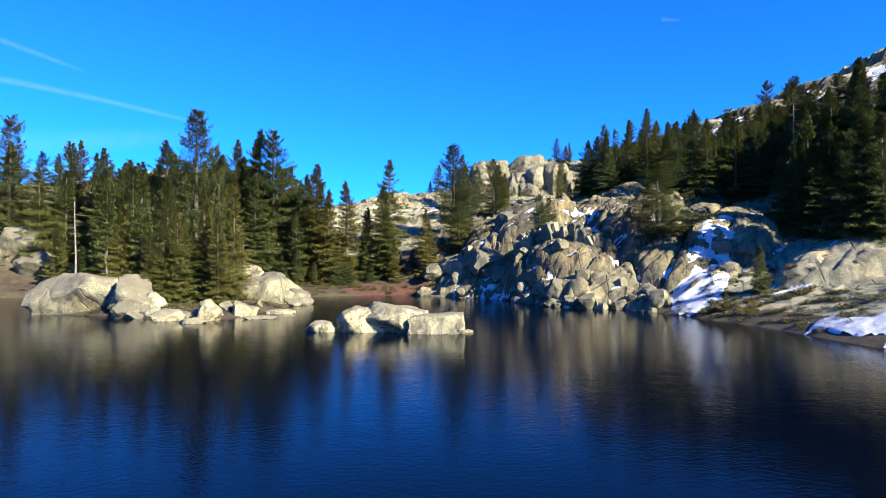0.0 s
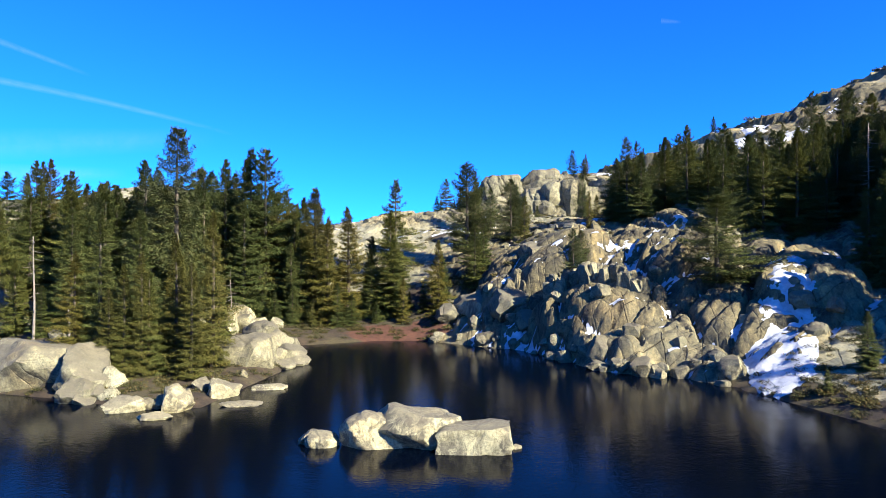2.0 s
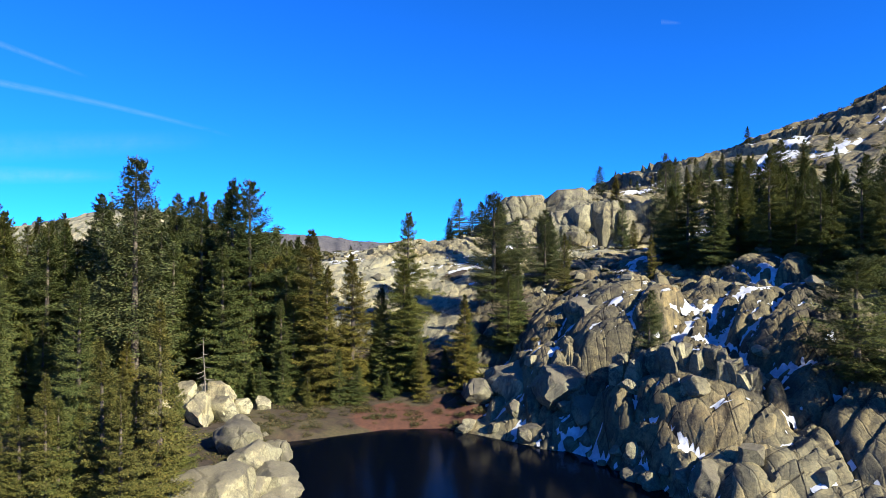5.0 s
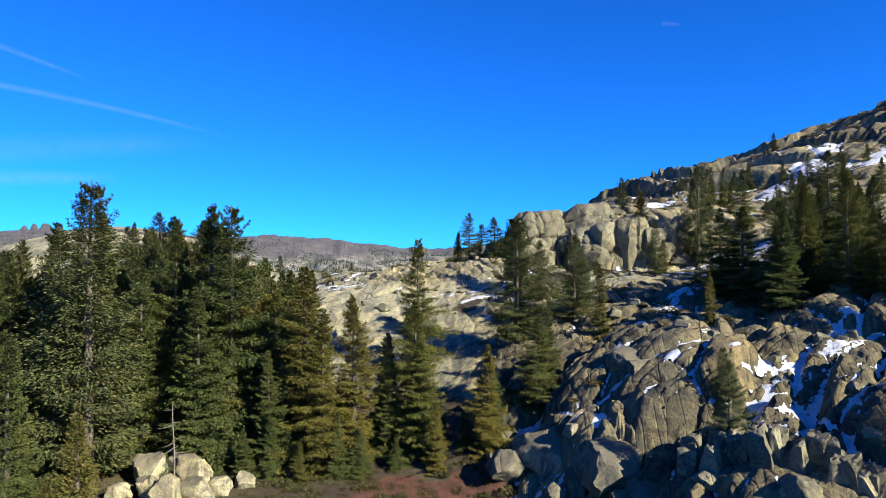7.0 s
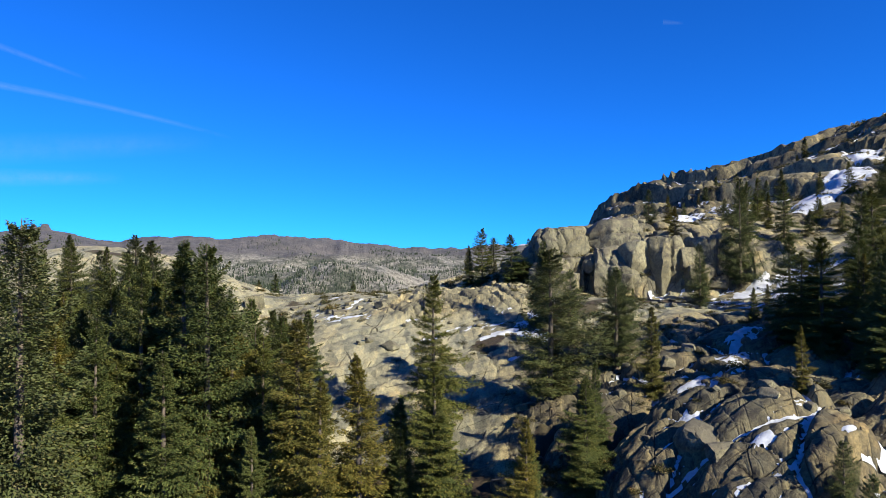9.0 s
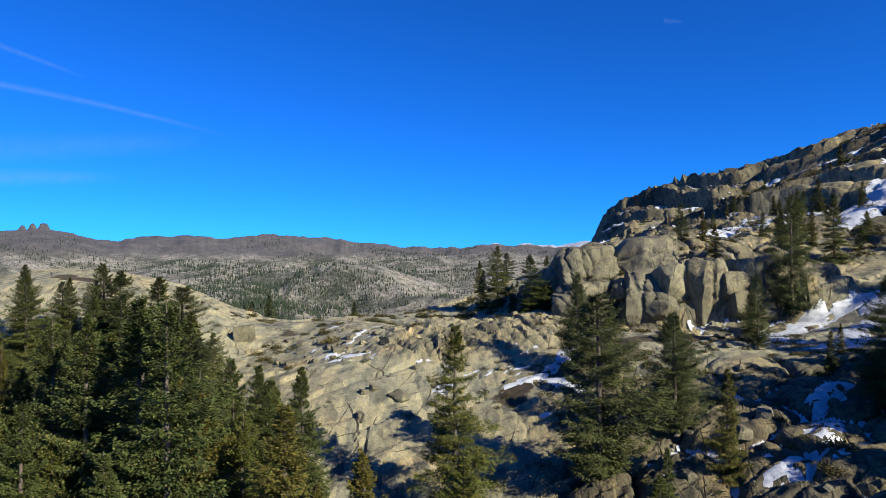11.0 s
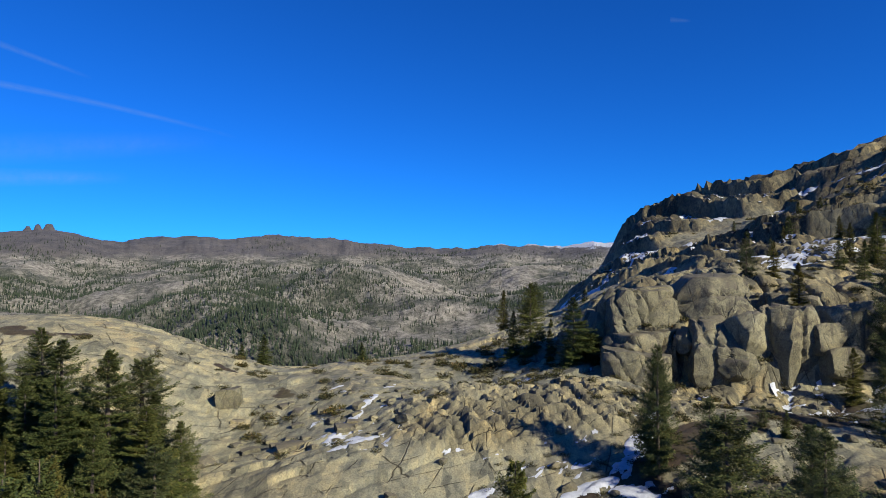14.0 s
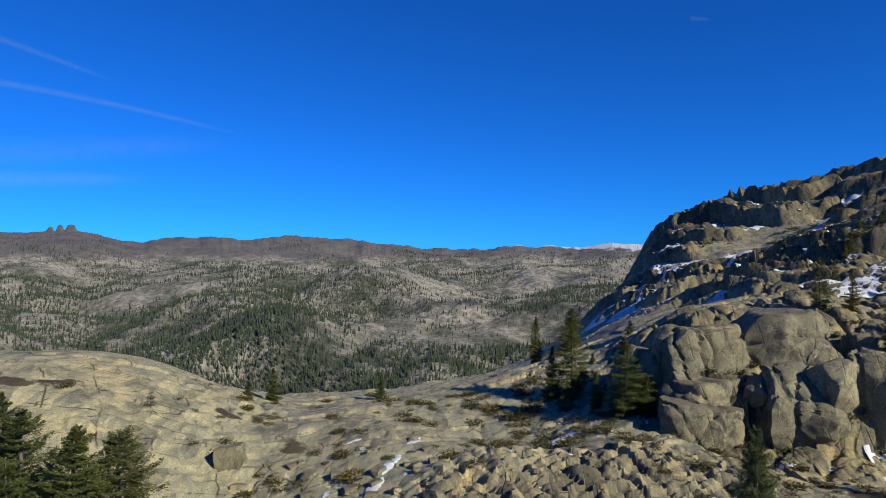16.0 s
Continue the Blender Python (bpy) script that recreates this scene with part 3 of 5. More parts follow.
def build_water():
    bm = bmesh.new()
    vs = [bm.verts.new((x, y, 0.0)) for x, y in ((-220, -200), (90, -200), (90, 110), (-220, 110))]
    bm.faces.new(vs)
    me = bpy.data.meshes.new("water")
    bm.to_mesh(me)
    me.materials.append(WATER)
    return tagged(new("water", me), "dark blue mountain lake with fine ripples", "lake", kind="structure")


build_water()


def valley_height(R, A):
    """Height of the far country by distance and direction from the lake."""
    X, Y = -10 + R * np.sin(A), 60 + R * np.cos(A)
    t = np.tan(np.clip(A, -1.2, 1.2))
    z = -130 + 62 * step(850, 1900, R) + 40 * step(1800, 3000, R)
    z = z + (fbm(X / 300, Y / 300, 7, 7, 0.5) * 44) * step(400, 1000, R)
    z = z + 52 * np.exp(-((t + 0.10) / 0.13) ** 2) * np.exp(-((R - 1950) / 450) ** 2)
    z = z + 42 * np.exp(-((t + 0.32) / 0.14) ** 2) * np.exp(-((R - 1500) / 350) ** 2)
    z = z - 28 * np.exp(-((t + 0.62) / 0.2) ** 2) * np.exp(-((R - 1700) / 600) ** 2)
    line = np.interp(t, SKY_T, SKY_Z) + 17 * fbm(t * 17, 0 * t + 3.3, 6, 55) * (1 - 0.5 * step(-0.1, 0.1, t)) * (0.25 + 0.75 * step(-0.6, -0.5, t))
    tower = np.maximum(np.exp(-((t + 0.627) / 0.008) ** 6), np.maximum(0.9 * np.exp(-((t + 0.645) / 0.005) ** 6), 0.8 * np.exp(-((t + 0.661) / 0.005) ** 6)))
    line = line + 36 * tower * np.exp(-((R - 4280) / 120) ** 4) + 3 * np.exp(-((t + 0.63) / 0.03) ** 2)
    line = line + 3 * fbm(t * 70, R / 420, 4, 83) * step(2900, 3600, R)
    rise = step(2900, 4250, R) * (1 - 0.5 * step(4300, 4850, R))
    return z * (1 - rise) + (line + 20 * fbm(X / 190, Y / 190, 6, 77, 0.5) * (0.3 + 0.7 * step(-0.6, -0.5, t))) * rise


SKY_T = np.array([-1.0, -0.70, -0.645, -0.60, -0.54, -0.47, -0.40, -0.30, -0.20, -0.13, -0.08, 0.0, 0.04, 0.08, 0.15, 0.19, 0.23, 0.28, 0.4, 1.0])
SKY_Z = np.array([185, 190, 203, 196, 158, 172, 186, 172, 178, 150, 122, 108, 118, 142, 112, 128, 146, 120, 110, 100])


def build_valley():
    """Low forested country beyond the rim and the ranges on the skyline, as one sheet."""
    az = np.radians(np.concatenate([np.linspace(-180, -52, 40), np.linspace(-50, 50, 900), np.linspace(52, 180, 40)]))
    r = np.array(grow(330, 7, 1.018, 4850))
    R, A = np.meshgrid(r, az, indexing="ij")
    z = valley_height(R, A)
    z = np.where(R < 420, z - 40, z)
    me = grid_mesh("valley", -10 + R * np.sin(A), 60 + R * np.cos(A), z)
    me.materials.append(VALLEY)
    return tagged(new("valley", me), "distant granite country with dark forest and bare ranges", "valley", kind="structure")


build_valley()


# ---------------------------------------------------------------- helpers for things
def part(name, data, material, parent, label=""):
    """Links mesh data as one part under a thing."""
    if not data.materials:
        data.materials.append(material)
    ob = new(name, data)
    ob.parent = parent
    return tagged(ob, label) if label else ob


def mesh_from(name, verts, faces, smooth=False):
    me = bpy.data.meshes.new(name)
    me.from_pydata(verts, [], faces)
    if smooth:
        me.polygons.foreach_set("use_smooth", np.ones(len(me.polygons), bool))
    me.update()
    return me


# ---------------------------------------------------------------- boulders
def boulder_mesh(seed, size, cuts=14, rough=0.05, detail=4, squareness=0.0, fissures=0):
    rnd = random.Random(seed)
    bm = bmesh.new()
    bmesh.ops.create_icosphere(bm, subdivisions=detail, radius=1.0)
    planes = []
    for _ in range(cuts):
        n = Vector((rnd.gauss(0, 1), rnd.gauss(0, 1), rnd.gauss(0, 0.8))).normalized()
        planes.append((n, rnd.uniform(0.55, 0.84)))
    if squareness:
        for n in ((1, 0, 0), (-1, 0, 0), (0, 1, 0), (0, -1, 0), (0, 0, 1)):
            planes.append((Vector(n), 1 - 0.42 * squareness * rnd.uniform(0.8, 1.1)))
    off = Vector((rnd.uniform(-99, 99), rnd.uniform(-99, 99), rnd.uniform(-99, 99)))
    splits = [(Vector((rnd.gauss(0, 1), rnd.gauss(0, 0.5), rnd.gauss(0, 0.5))).normalized(), rnd.uniform(-0.45, 0.45)) for _ in range(fissures)]
    for v in bm.verts:
        p = v.co.copy()
        for n, d in planes:
            over = p.dot(n) - d
            if over > 0:
                p -= n * over * 0.97
        k = 1 + rough * 2.4 * noise.noise(p * 1.7 + off) + 1.3 * rough * noise.noise(p * 4.5 + off) + 0.7 * rough * noise.noise(p * 11 + off)
        for n, d in splits:
            near = (p.dot(n) - d + 0.12 * noise.noise(p * 2.2 + off)) / 0.035
            k -= 0.09 * math.exp(-near * near)
        v.co = Vector((p.x * size[0], p.y * size[1], p.z * size[2])) * k * 0.5 * 1.4
    me = bpy.data.meshes.new("boulder")
    bm.to_mesh(me)
    bm.free()
    me.polygons.foreach_set("use_smooth", np.ones(len(me.polygons), bool))
    me.set_sharp_from_angle(angle=radians(33))
    return me


def boulder(name, seed, x, y, z, size, turn=0.0, tip=0.0, material=None, label="pale granite boulder beside the lake", group="", **shape):
    """A boulder whose middle stands at z."""
    me = boulder_mesh(seed, size, **shape)
    me.materials.append(material or GRANITE)
    ob = new(name, me)
    ob.matrix_world = pose(x, y, z, 0, tip, turn)
    return tagged(ob, label, "boulder", group)


# rocks out in the lake
boulder("boulder", 3, -5.9, 48.6, 0.25, (3.2, 2.4, 2.2), 10, 22, label="sloping pale granite boulder standing in the lake", cuts=6)
boulder("boulder", 8, -3.7, 49.0, 0.75, (3.9, 3.0, 2.7), 0, -4, label="large granite boulder with dark lichen top in the lake", cuts=9)
boulder("boulder", 14, -0.6, 47.6, 0.55, (4.6, 2.3, 1.9), -4, -4, label="long squared granite block standing in the lake", cuts=3, squareness=0.9)
boulder("boulder", 21, -9.9, 48.9, 0.2, (0.9, 1.0, 1.0), 0, 0, label="small pale granite boulder in the lake", cuts=7)
boulder("boulder", 22, -9.1, 48.4, 0.3, (1.4, 1.2, 1.2), 20, 0, label="small angular granite boulder in the lake", cuts=9)
boulder("boulder", 23, 1.9, 47.8, 0.0, (0.7, 0.5, 0.35), label="low granite stone just above the lake water")

# boulders along the wooded point
for s, x, y, z, size, turn in (
        (31, -35.6, 64.5, 1.4, (8.2, 6.0, 5.2), 8), (32, -30.3, 62.3, 1.1, (4.6, 4.2, 4.2), 30), (33, -27.9, 61.8, 0.6, (2.2, 2.2, 2.6), 0),
        (34, -24.6, 56.4, 0.2, (2.3, 1.4, 1.3), 25), (35, -20.9, 56.6, 0.5, (2.1, 1.6, 1.9), 0), (36, -19.4, 61.0, 0.5, (1.8, 1.5, 1.6), 50),
        (37, -20.3, 71.5, 1.1, (5.4, 4.4, 3.8), 20), (38, -17.8, 77.5, 0.6, (3.8, 3.2, 2.2), -20), (39, -16.3, 64.2, 0.0, (2.6, 1.3, 0.7), 10),
        (40, -17.0, 58.4, 0.0, (2.4, 1.1, 0.6), 5), (41, -21.6, 54.4, 0.0, (2.0, 1.1, 0.7), 0), (42, -27.0, 59.6, 0.2, (1.7, 1.3, 1.2), 0)):
    boulder("boulder", s, x, y, z, size, turn, cuts=13, material=GRANITE_TAN if size[0] > 3 else GRANITE, label="rounded tan granite boulder at the water's edge", rough=0.07)


# ---------------------------------------------------------------- trees
def leaf_mesh(name, co):
    """A mesh of loose four-cornered leaves from their corners."""
    n = len(co)
    me = bpy.data.meshes.new(name)
    me.vertices.add(n)
    me.vertices.foreach_set("co", co.astype(np.float32).ravel())
    me.loops.add(n)
    me.loops.foreach_set("vertex_index", np.arange(n, dtype=np.int32))
    me.polygons.add(n // 4)
    me.polygons.foreach_set("loop_start", np.arange(0, n, 4, dtype=np.int32))
    me.update()
    return me


def conifer_meshes(seed, kind):
    """Trunk and crown of a conifer 10 m high."""
    rnd = np.random.RandomState(seed)
    H = 10.0
    # foot of the crown, reach, taper, curve, droop, space between whorls, boughs and sprays, bare share and thickness of a bough
    base, width, taper, power, droop, gap, per, fill, tuft, thick = {
        "fir": (0.03, 1.75, 1.4, 0.9, 0.3, 0.34, 10, 330, 0.04, 0.016), "hemlock": (0.04, 2.2, 1.35, 0.8, 0.42, 0.4, 10, 360, 0.05, 0.016),
        "pine": (0.08, 2.15, 1.45, 0.65, 0.12, 0.4, 9, 340, 0.08, 0.035), "slim": (0.02, 1.35, 1.65, 0.9, 0.25, 0.28, 9, 220, 0.05, 0.02), "shrubby": (0.05, 3.6, 1.4, 0.6, 0.2, 0.42, 10, 430, 0.08, 0.015)}[kind]
    # trunk
    verts, faces, sides = [], [], 7
    bend = rnd.uniform(-0.15, 0.15, 2)
    levels = np.linspace(-0.06, 1.0, 9)
    for k in levels:
        r = 0.17 * (1 - k) ** 0.8 + 0.012 + (0.07 if k < 0 else 0)
        for i in range(sides):
            a = 2 * math.pi * i / sides
            verts.append((r * math.cos(a) + bend[0] * math.sin(k * 3), r * math.sin(a) + bend[1] * math.sin(k * 3), H * k))
    for j in range(len(levels) - 1):
        for i in range(sides):
            a, b = j * sides + i, j * sides + (i + 1) % sides
            faces.append((a, b, b + sides, a + sides))
    trunk = mesh_from("trunk", verts, faces, True)
    trunk.materials.append(BARK)
    # crown: whorls of boughs, each a fan of twigs set with sprays of needles
    quads = []
    z = H * base
    lop = rnd.uniform(0.6, 1.3, 12)
    wave, shift = rnd.uniform(5, 11), rnd.uniform(0, 6)
    while z < H * 0.99:
        k = z / H
        for _ in range(per):
            if rnd.rand() < 0.1:
                continue
            a = rnd.uniform(0, 2 * math.pi)
            full = width * min(1.0, (1 - k) * taper) ** power * lop[int(a / (2 * math.pi) * 12 + 4 * k) % 12] * (1 + 0.25 * math.sin(wave * k + shift + a))
            if kind in ("pine", "shrubby"):
                full *= min(1.0, 0.5 + k * 1.6)
            length = max(0.1, full * rnd.uniform(0.55, 1.15) + 0.06)
            lift = 0.7 * k ** 1.5 - droop * (1 - k) + rnd.uniform(-0.15, 0.15)
            zz = z + rnd.uniform(-0.28, 0.28) * gap
            n = max(10, int(fill * (0.2 + 0.8 * length / width)))
            s = tuft + (1 - tuft) * rnd.rand(n) ** 0.8
            side = rnd.uniform(-1, 1, n)
            fan = (0.1 + 0.42 * (1.05 - s)) * length ** 0.8
            px = s * length + 0.3 * np.abs(side) * fan
            py = side * fan
            pz = zz + lift * px - 0.3 * droop * px ** 2 / width + 0.16 * px * s ** 3 - 0.25 * np.abs(py) + rnd.normal(0, 0.03 + thick * length, n)
            ln = rnd.uniform(0.1, 0.22, n) * (0.35 + 0.65 * (1 - k))
            turn = 0.9 * side + rnd.normal(0, 0.45, n)
            dx, dy, dz = np.cos(turn), np.sin(turn), rnd.uniform(-0.5, 0.35, n) + 0.5 * lift
            w = rnd.uniform(0.017, 0.034, n)
            roll = rnd.uniform(-0.9, 0.9, n)
            wv = np.stack([-dy * w, dx * w, roll * w], -1)
            root = np.stack([px, py, pz], -1)
            mid = root + np.stack([dx, dy, dz], -1) * (0.45 * ln)[:, None]
            tip = root + np.stack([dx, dy, dz - 0.1], -1) * ln[:, None]
            q = np.stack([root, mid - wv, tip, mid + wv], 1)
            ca, sa = math.cos(a), math.sin(a)
            ox, oy = bend[0] * math.sin(k * 3), bend[1] * math.sin(k * 3)
            quads.append(np.stack([ox + q[..., 0] * ca - q[..., 1] * sa, oy + q[..., 0] * sa + q[..., 1] * ca, q[..., 2]], -1))
        z += gap * rnd.uniform(0.7, 1.3) * (1.0 if k < 0.8 else 0.7)
    cv = np.concatenate(quads).reshape(-1, 3)
    crown = leaf_mesh("crown", cv)
    crown.materials.append({"fir": NEEDLES_FIR, "hemlock": NEEDLES_FIR, "pine": NEEDLES_PINE, "slim": NEEDLES_OLIVE, "shrubby": NEEDLES_FIR}[kind])
    return trunk, crown


TREE_MESHES = {kind: [conifer_meshes(100 + 10 * i + n, kind) for n in range(1 if kind == "shrubby" else 3)] for i, kind in enumerate(("fir", "hemlock", "pine", "slim", "shrubby"))}
TREE_LABELS = {"fir": "dense dark green fir with short drooping boughs", "hemlock": "broad mountain hemlock with drooping green boughs",
               "pine": "tall grey-green pine with an open ragged crown", "slim": "slender olive-green conifer with a narrow crown", "shrubby": "windswept spreading conifer growing among granite blocks"}
tree_count = 0


def tree(kind, x, y, top, wide=1.0, group="conifers round the lake"):
    """A conifer that stands on the ground at x, y and whose tip is at the height top."""
    global tree_count
    tree_count += 1
    rnd = random.Random(tree_count)
    foot = height(x, y) - 0.15
    h = max(0.8, top - foot)
    trunk, crown = TREE_MESHES[kind][tree_count % len(TREE_MESHES[kind])]
    root = tagged(new("conifer"), TREE_LABELS[kind], "tree", group)
    s = h / 10
    w = wide * (s ** 0.85) * rnd.uniform(0.9, 1.1)
    root.matrix_world = Matrix.LocRotScale((x, y, foot), Euler((0, 0, rnd.uniform(0, 6.28))), (w, w, s))
    part("trunk", trunk, BARK, root)
    part("crown", crown, NEEDLES_FIR, root)
    return root


for kind, x, y, top, wide in (
        ("pine", -66.9, 98, 27.7, 1.1), ("hemlock", -70.9, 112, 24.5, 1), ("hemlock", -65.1, 110, 25.7, 1), ("fir", -56.9, 104, 22.9, 1), ("pine", -56.4, 113, 22.9, 1),
        ("hemlock", -46.3, 106, 25.0, 1.2), ("fir", -39.2, 88, 15.3, 1), ("pine", -37, 95.2, 28.3, 1.2), ("hemlock", -35.1, 108, 25.5, 1), ("hemlock", -30.7, 106, 27.1, 1.1),
        ("hemlock", -28, 104, 26.9, 1.1), ("slim", -20.5, 102.8, 20.9, 1.5), ("slim", -15.8, 102.8, 18.0, 1.35), ("fir", -9.8, 104, 17.5, 1.4), ("fir", -12.6, 106, 14, 1.2), ("hemlock", -10, 118, 24.0, 1.1), ("hemlock", -39.9, 112, 25.1, 1),
        ("slim", -22.5, 68, 14.9, 1.0), ("slim", -25.0, 66, 12.8, 1.0), ("fir", -31.9, 67, 14.7, 0.95), ("slim", -26.9, 64, 11.2, 1.0), ("slim", -33.5, 66, 11.2, 1.0), ("slim", -22.8, 64, 10.3, 1.0), ("fir", -36.9, 85, 16.3, 1)):
    tree(kind, x, y, top, wide)
for kind, x, y, top, wide in (
        ("slim", -28.4, 64, 10.2, 1.0), ("slim", -29.6, 64, 8.3, 1.0), ("fir", -52.5, 98, 22.6, 1), ("hemlock", -51.5, 104, 21.8, 1), ("fir", -47.7, 90, 17, 1),
        ("fir", -26.4, 112, 17.8, 1), ("fir", -56.1, 92, 10.7, 1.2), ("hemlock", -1.1, 178.5, 31.9, 1.2), ("hemlock", 3.4, 169, 30.1, 1.5), ("fir", -3.6, 180, 27.5, 1.1), ("slim", 0.9, 173, 25.5, 1.1), ("fir", 5.6, 167.5, 25.5, 1.3), ("slim", -2.6, 208, 29.2, 1),
        ("pine", 1.8, 118, 26.8, 1.4), ("pine", 4.3, 136.8, 27.9, 0.85), ("pine", 7.1, 132.8, 24.3, 0.95), ("pine", 11.0, 125.6, 24.2, 1.2), ("slim", 11.2, 114.6, 20.9, 1.0), ("fir", 28.4, 129.5, 22.1, 0.95), ("slim", 2.6, 119.6, 18.4, 1.1), ("slim", 18.8, 102.5, 20.3, 0.9), ("fir", 2.6, 105.1, 15.9, 1.3), ("slim", -2.7, 101.5, 13.4, 1.2), ("pine", 13.1, 86, 14.2, 1.0), ("fir", 4.1, 108, 16.7, 1),
        ("fir", 17, 140, 21.6, 1), ("slim", 32, 165, 34.9, 1.3), ("fir", -2.2, 104, 11.4, 1)):
    tree(kind, x, y, top, wide)
for kind, x, y, top, wide in (
        ("fir", -5, 103, 7.2, 1), ("slim", 32.9, 135, 22.3, 1), ("pine", 15.9, 142, 21.6, 1), ("pine", 15.3, 92, 14.4, 0.9), ("shrubby", 26.6, 78, 17.4, 1.9),
        ("hemlock", 44.8, 165, 39.3, 0.9), ("hemlock", 55, 171.6, 40.4, 1.0), ("pine", 40.3, 158, 38.7, 0.9), ("hemlock", 42, 130, 34.2, 1),
        ("hemlock", 59.5, 150, 40.5, 1.2), 
        ("hemlock", 27.5, 120, 27.8, 1.2), ("hemlock", 30.6, 120, 27.8, 1.2), ("hemlock", 34.9, 120, 28.9, 1.2)):
    tree(kind, x, y, top, wide)
for kind, x, y, top, wide in (
        ("hemlock", 36, 115, 29, 1.1), ("hemlock", 37, 100, 26, 1.1), ("hemlock", 42.3, 118, 30.4, 1), ("hemlock", 46.8, 120, 31.8, 1), ("hemlock", 47.9, 115, 31, 1), ("hemlock", 50.2, 112, 31.3, 1.1),
        ("hemlock", 52, 107, 26.5, 1.2), ("pine", 63.9, 125, 40.5, 1), ("hemlock", 55, 104, 29.0, 1.2), ("pine", 50.3, 87, 28.2, 1.3), ("hemlock", 48.7, 80, 21.1, 1.2),
        ("fir", 44.1, 70, 15.4, 1.2), ("fir", 42.2, 78, 13.7, 1.2), ("fir", 50.9, 75, 13.4, 1), ("fir", 30, 60, 6.8, 1.2), ("fir", 26, 58.5, 2.6, 1.2),
        ("pine", 32.3, 180, 39.6, 1), ("slim", 35.5, 178, 38.2, 1), ("slim", 32.7, 155, 25.2, 1.2)):
    tree(kind, x, y, top, wide)
for kind, x, y, top, wide in (
        ("hemlock", -33.1, 112, 26.0, 1), ("pine", 4.7, 138, 26.2, 1), ("pine", 9.7, 121.8, 24.5, 1.4), ("pine", 26.2, 140, 27.6, 0.9),
        ("pine", 57.6, 240, 44.8, 1), ("slim", 56.6, 215, 42.5, 1), ("hemlock", 59.2, 190, 43.2, 1), ("fir", -45, 190, 22.8, 1.4), ("fir", -47.5, 186, 21.6, 1.2),
        ("fir", -28.6, 192, 21.1, 1.4), ("hemlock", 3.2, 205, 31, 1.5), ("hemlock", 9.6, 190, 30.2, 1.7), ("hemlock", 7.5, 184, 27.5, 1.6), ("hemlock", 12, 186, 29, 1.6), ("fir", 3.5, 188, 25.5, 1.5), ("fir", 5.5, 178, 23.5, 1.3), ("pine", 44, 165, 30.5, 1)):
    tree(kind, x, y, top, wide)


for kind, x, y, top, wide in (
        ("hemlock", -51.7, 141, 29, 1.5), ("hemlock", -48.6, 139, 28.3, 1.5), ("pine", -41.8, 140, 26.5, 1.7), ("hemlock", -43.2, 137, 27.4, 1.6), ("fir", -38.5, 134, 23.5, 1.6),
        ("hemlock", -46.0, 134, 26.0, 1.5), ("pine", -35.5, 129, 21.5, 1.6), ("fir", -55.0, 140, 27.5, 1.0), ("hemlock", -57.5, 136, 28.0, 1.0), ("hemlock", -40.5, 130, 22.8, 1.1),
        ("fir", -9.3, 103.5, 13.5, 1.1), ("fir", -23.5, 101, 13.0, 1.1), ("fir", -12.5, 104, 12.0, 1.0), ("slim", -18.3, 101.5, 16.5, 1.1), ("fir", -28.5, 118, 16.5, 1.1)):
    tree(kind, x, y, top, wide)


# thick woods behind the front rows
def woods(seed, count, box, low, high, kinds, gap=2.6):
    rnd = random.Random(seed)
    done = []
    tries = 0
    while len(done) < count and tries < 4000:
        tries += 1
        x, y = rnd.uniform(box[0], box[1]), rnd.uniform(box[2], box[3])
        if any(math.hypot(x - a, y - b) < gap for a, b in done):
            continue
        if float(shore_distance(np.array([x]), np.array([y]))[0]) < 5:
            continue
        done.append((x, y))
        tree(rnd.choice(kinds), x, y, height(x, y) + rnd.uniform(low, high), rnd.uniform(0.95, 1.25))


woods(1, 26, (-76, -44, 96, 122), 12, 18, ("fir", "hemlock", "hemlock", "slim"))
woods(2, 34, (-50, -22, 99, 121), 13, 19, ("fir", "hemlock", "hemlock", "slim"), 2.2)
woods(3, 30, (44, 74, 78, 122), 8, 13, ("hemlock", "fir", "hemlock"))
woods(4, 14, (40, 58, 104, 134), 9, 14, ("hemlock", "fir"))
woods(5, 12, (-62, -34, 80, 96), 4, 10, ("slim", "fir"))
woods(6, 9, (-31, -22, 62, 76), 4, 9, ("slim", "fir"), 1.6)
woods(10, 15, (26, 44, 104, 118), 9, 13, ("hemlock", "fir", "hemlock", "slim"), 2.4)
woods(11, 22, (-34, -6, 99, 106), 2, 7, ("fir", "slim"), 1.8)
woods(12, 18, (37, 56, 88, 106), 9, 13, ("hemlock", "fir", "hemlock"), 2.4)
for kind, x, y, top, wide in (
        ("hemlock", 52, 108, 30.6, 1.2), ("hemlock", 56.5, 110, 33.5, 1.2), ("hemlock", 60, 110, 36, 1.2), ("pine", 63, 113, 38, 1.2), ("hemlock", 66, 112, 37, 1.3), ("hemlock", 70, 112, 38.5, 1.3),
        ("hemlock", 75, 113, 38.5, 1.3), ("fir", 68, 106, 34, 1.3), ("fir", 63, 104, 31, 1.3), ("hemlock", 73, 105, 35, 1.3), ("fir", 58, 103, 28.5, 1.3), ("hemlock", 47, 104, 29.5, 1.1)):
    tree(kind, x, y, top, wide)
# mostly out of view; made tall to cast shade on the slope
woods(8, 30, (50, 74, 60, 86), 13, 18, ("hemlock", "fir", "hemlock"))
woods(9, 14, (-60, -36, 126, 143), 8, 12, ("hemlock", "fir", "pine"), 2.4)
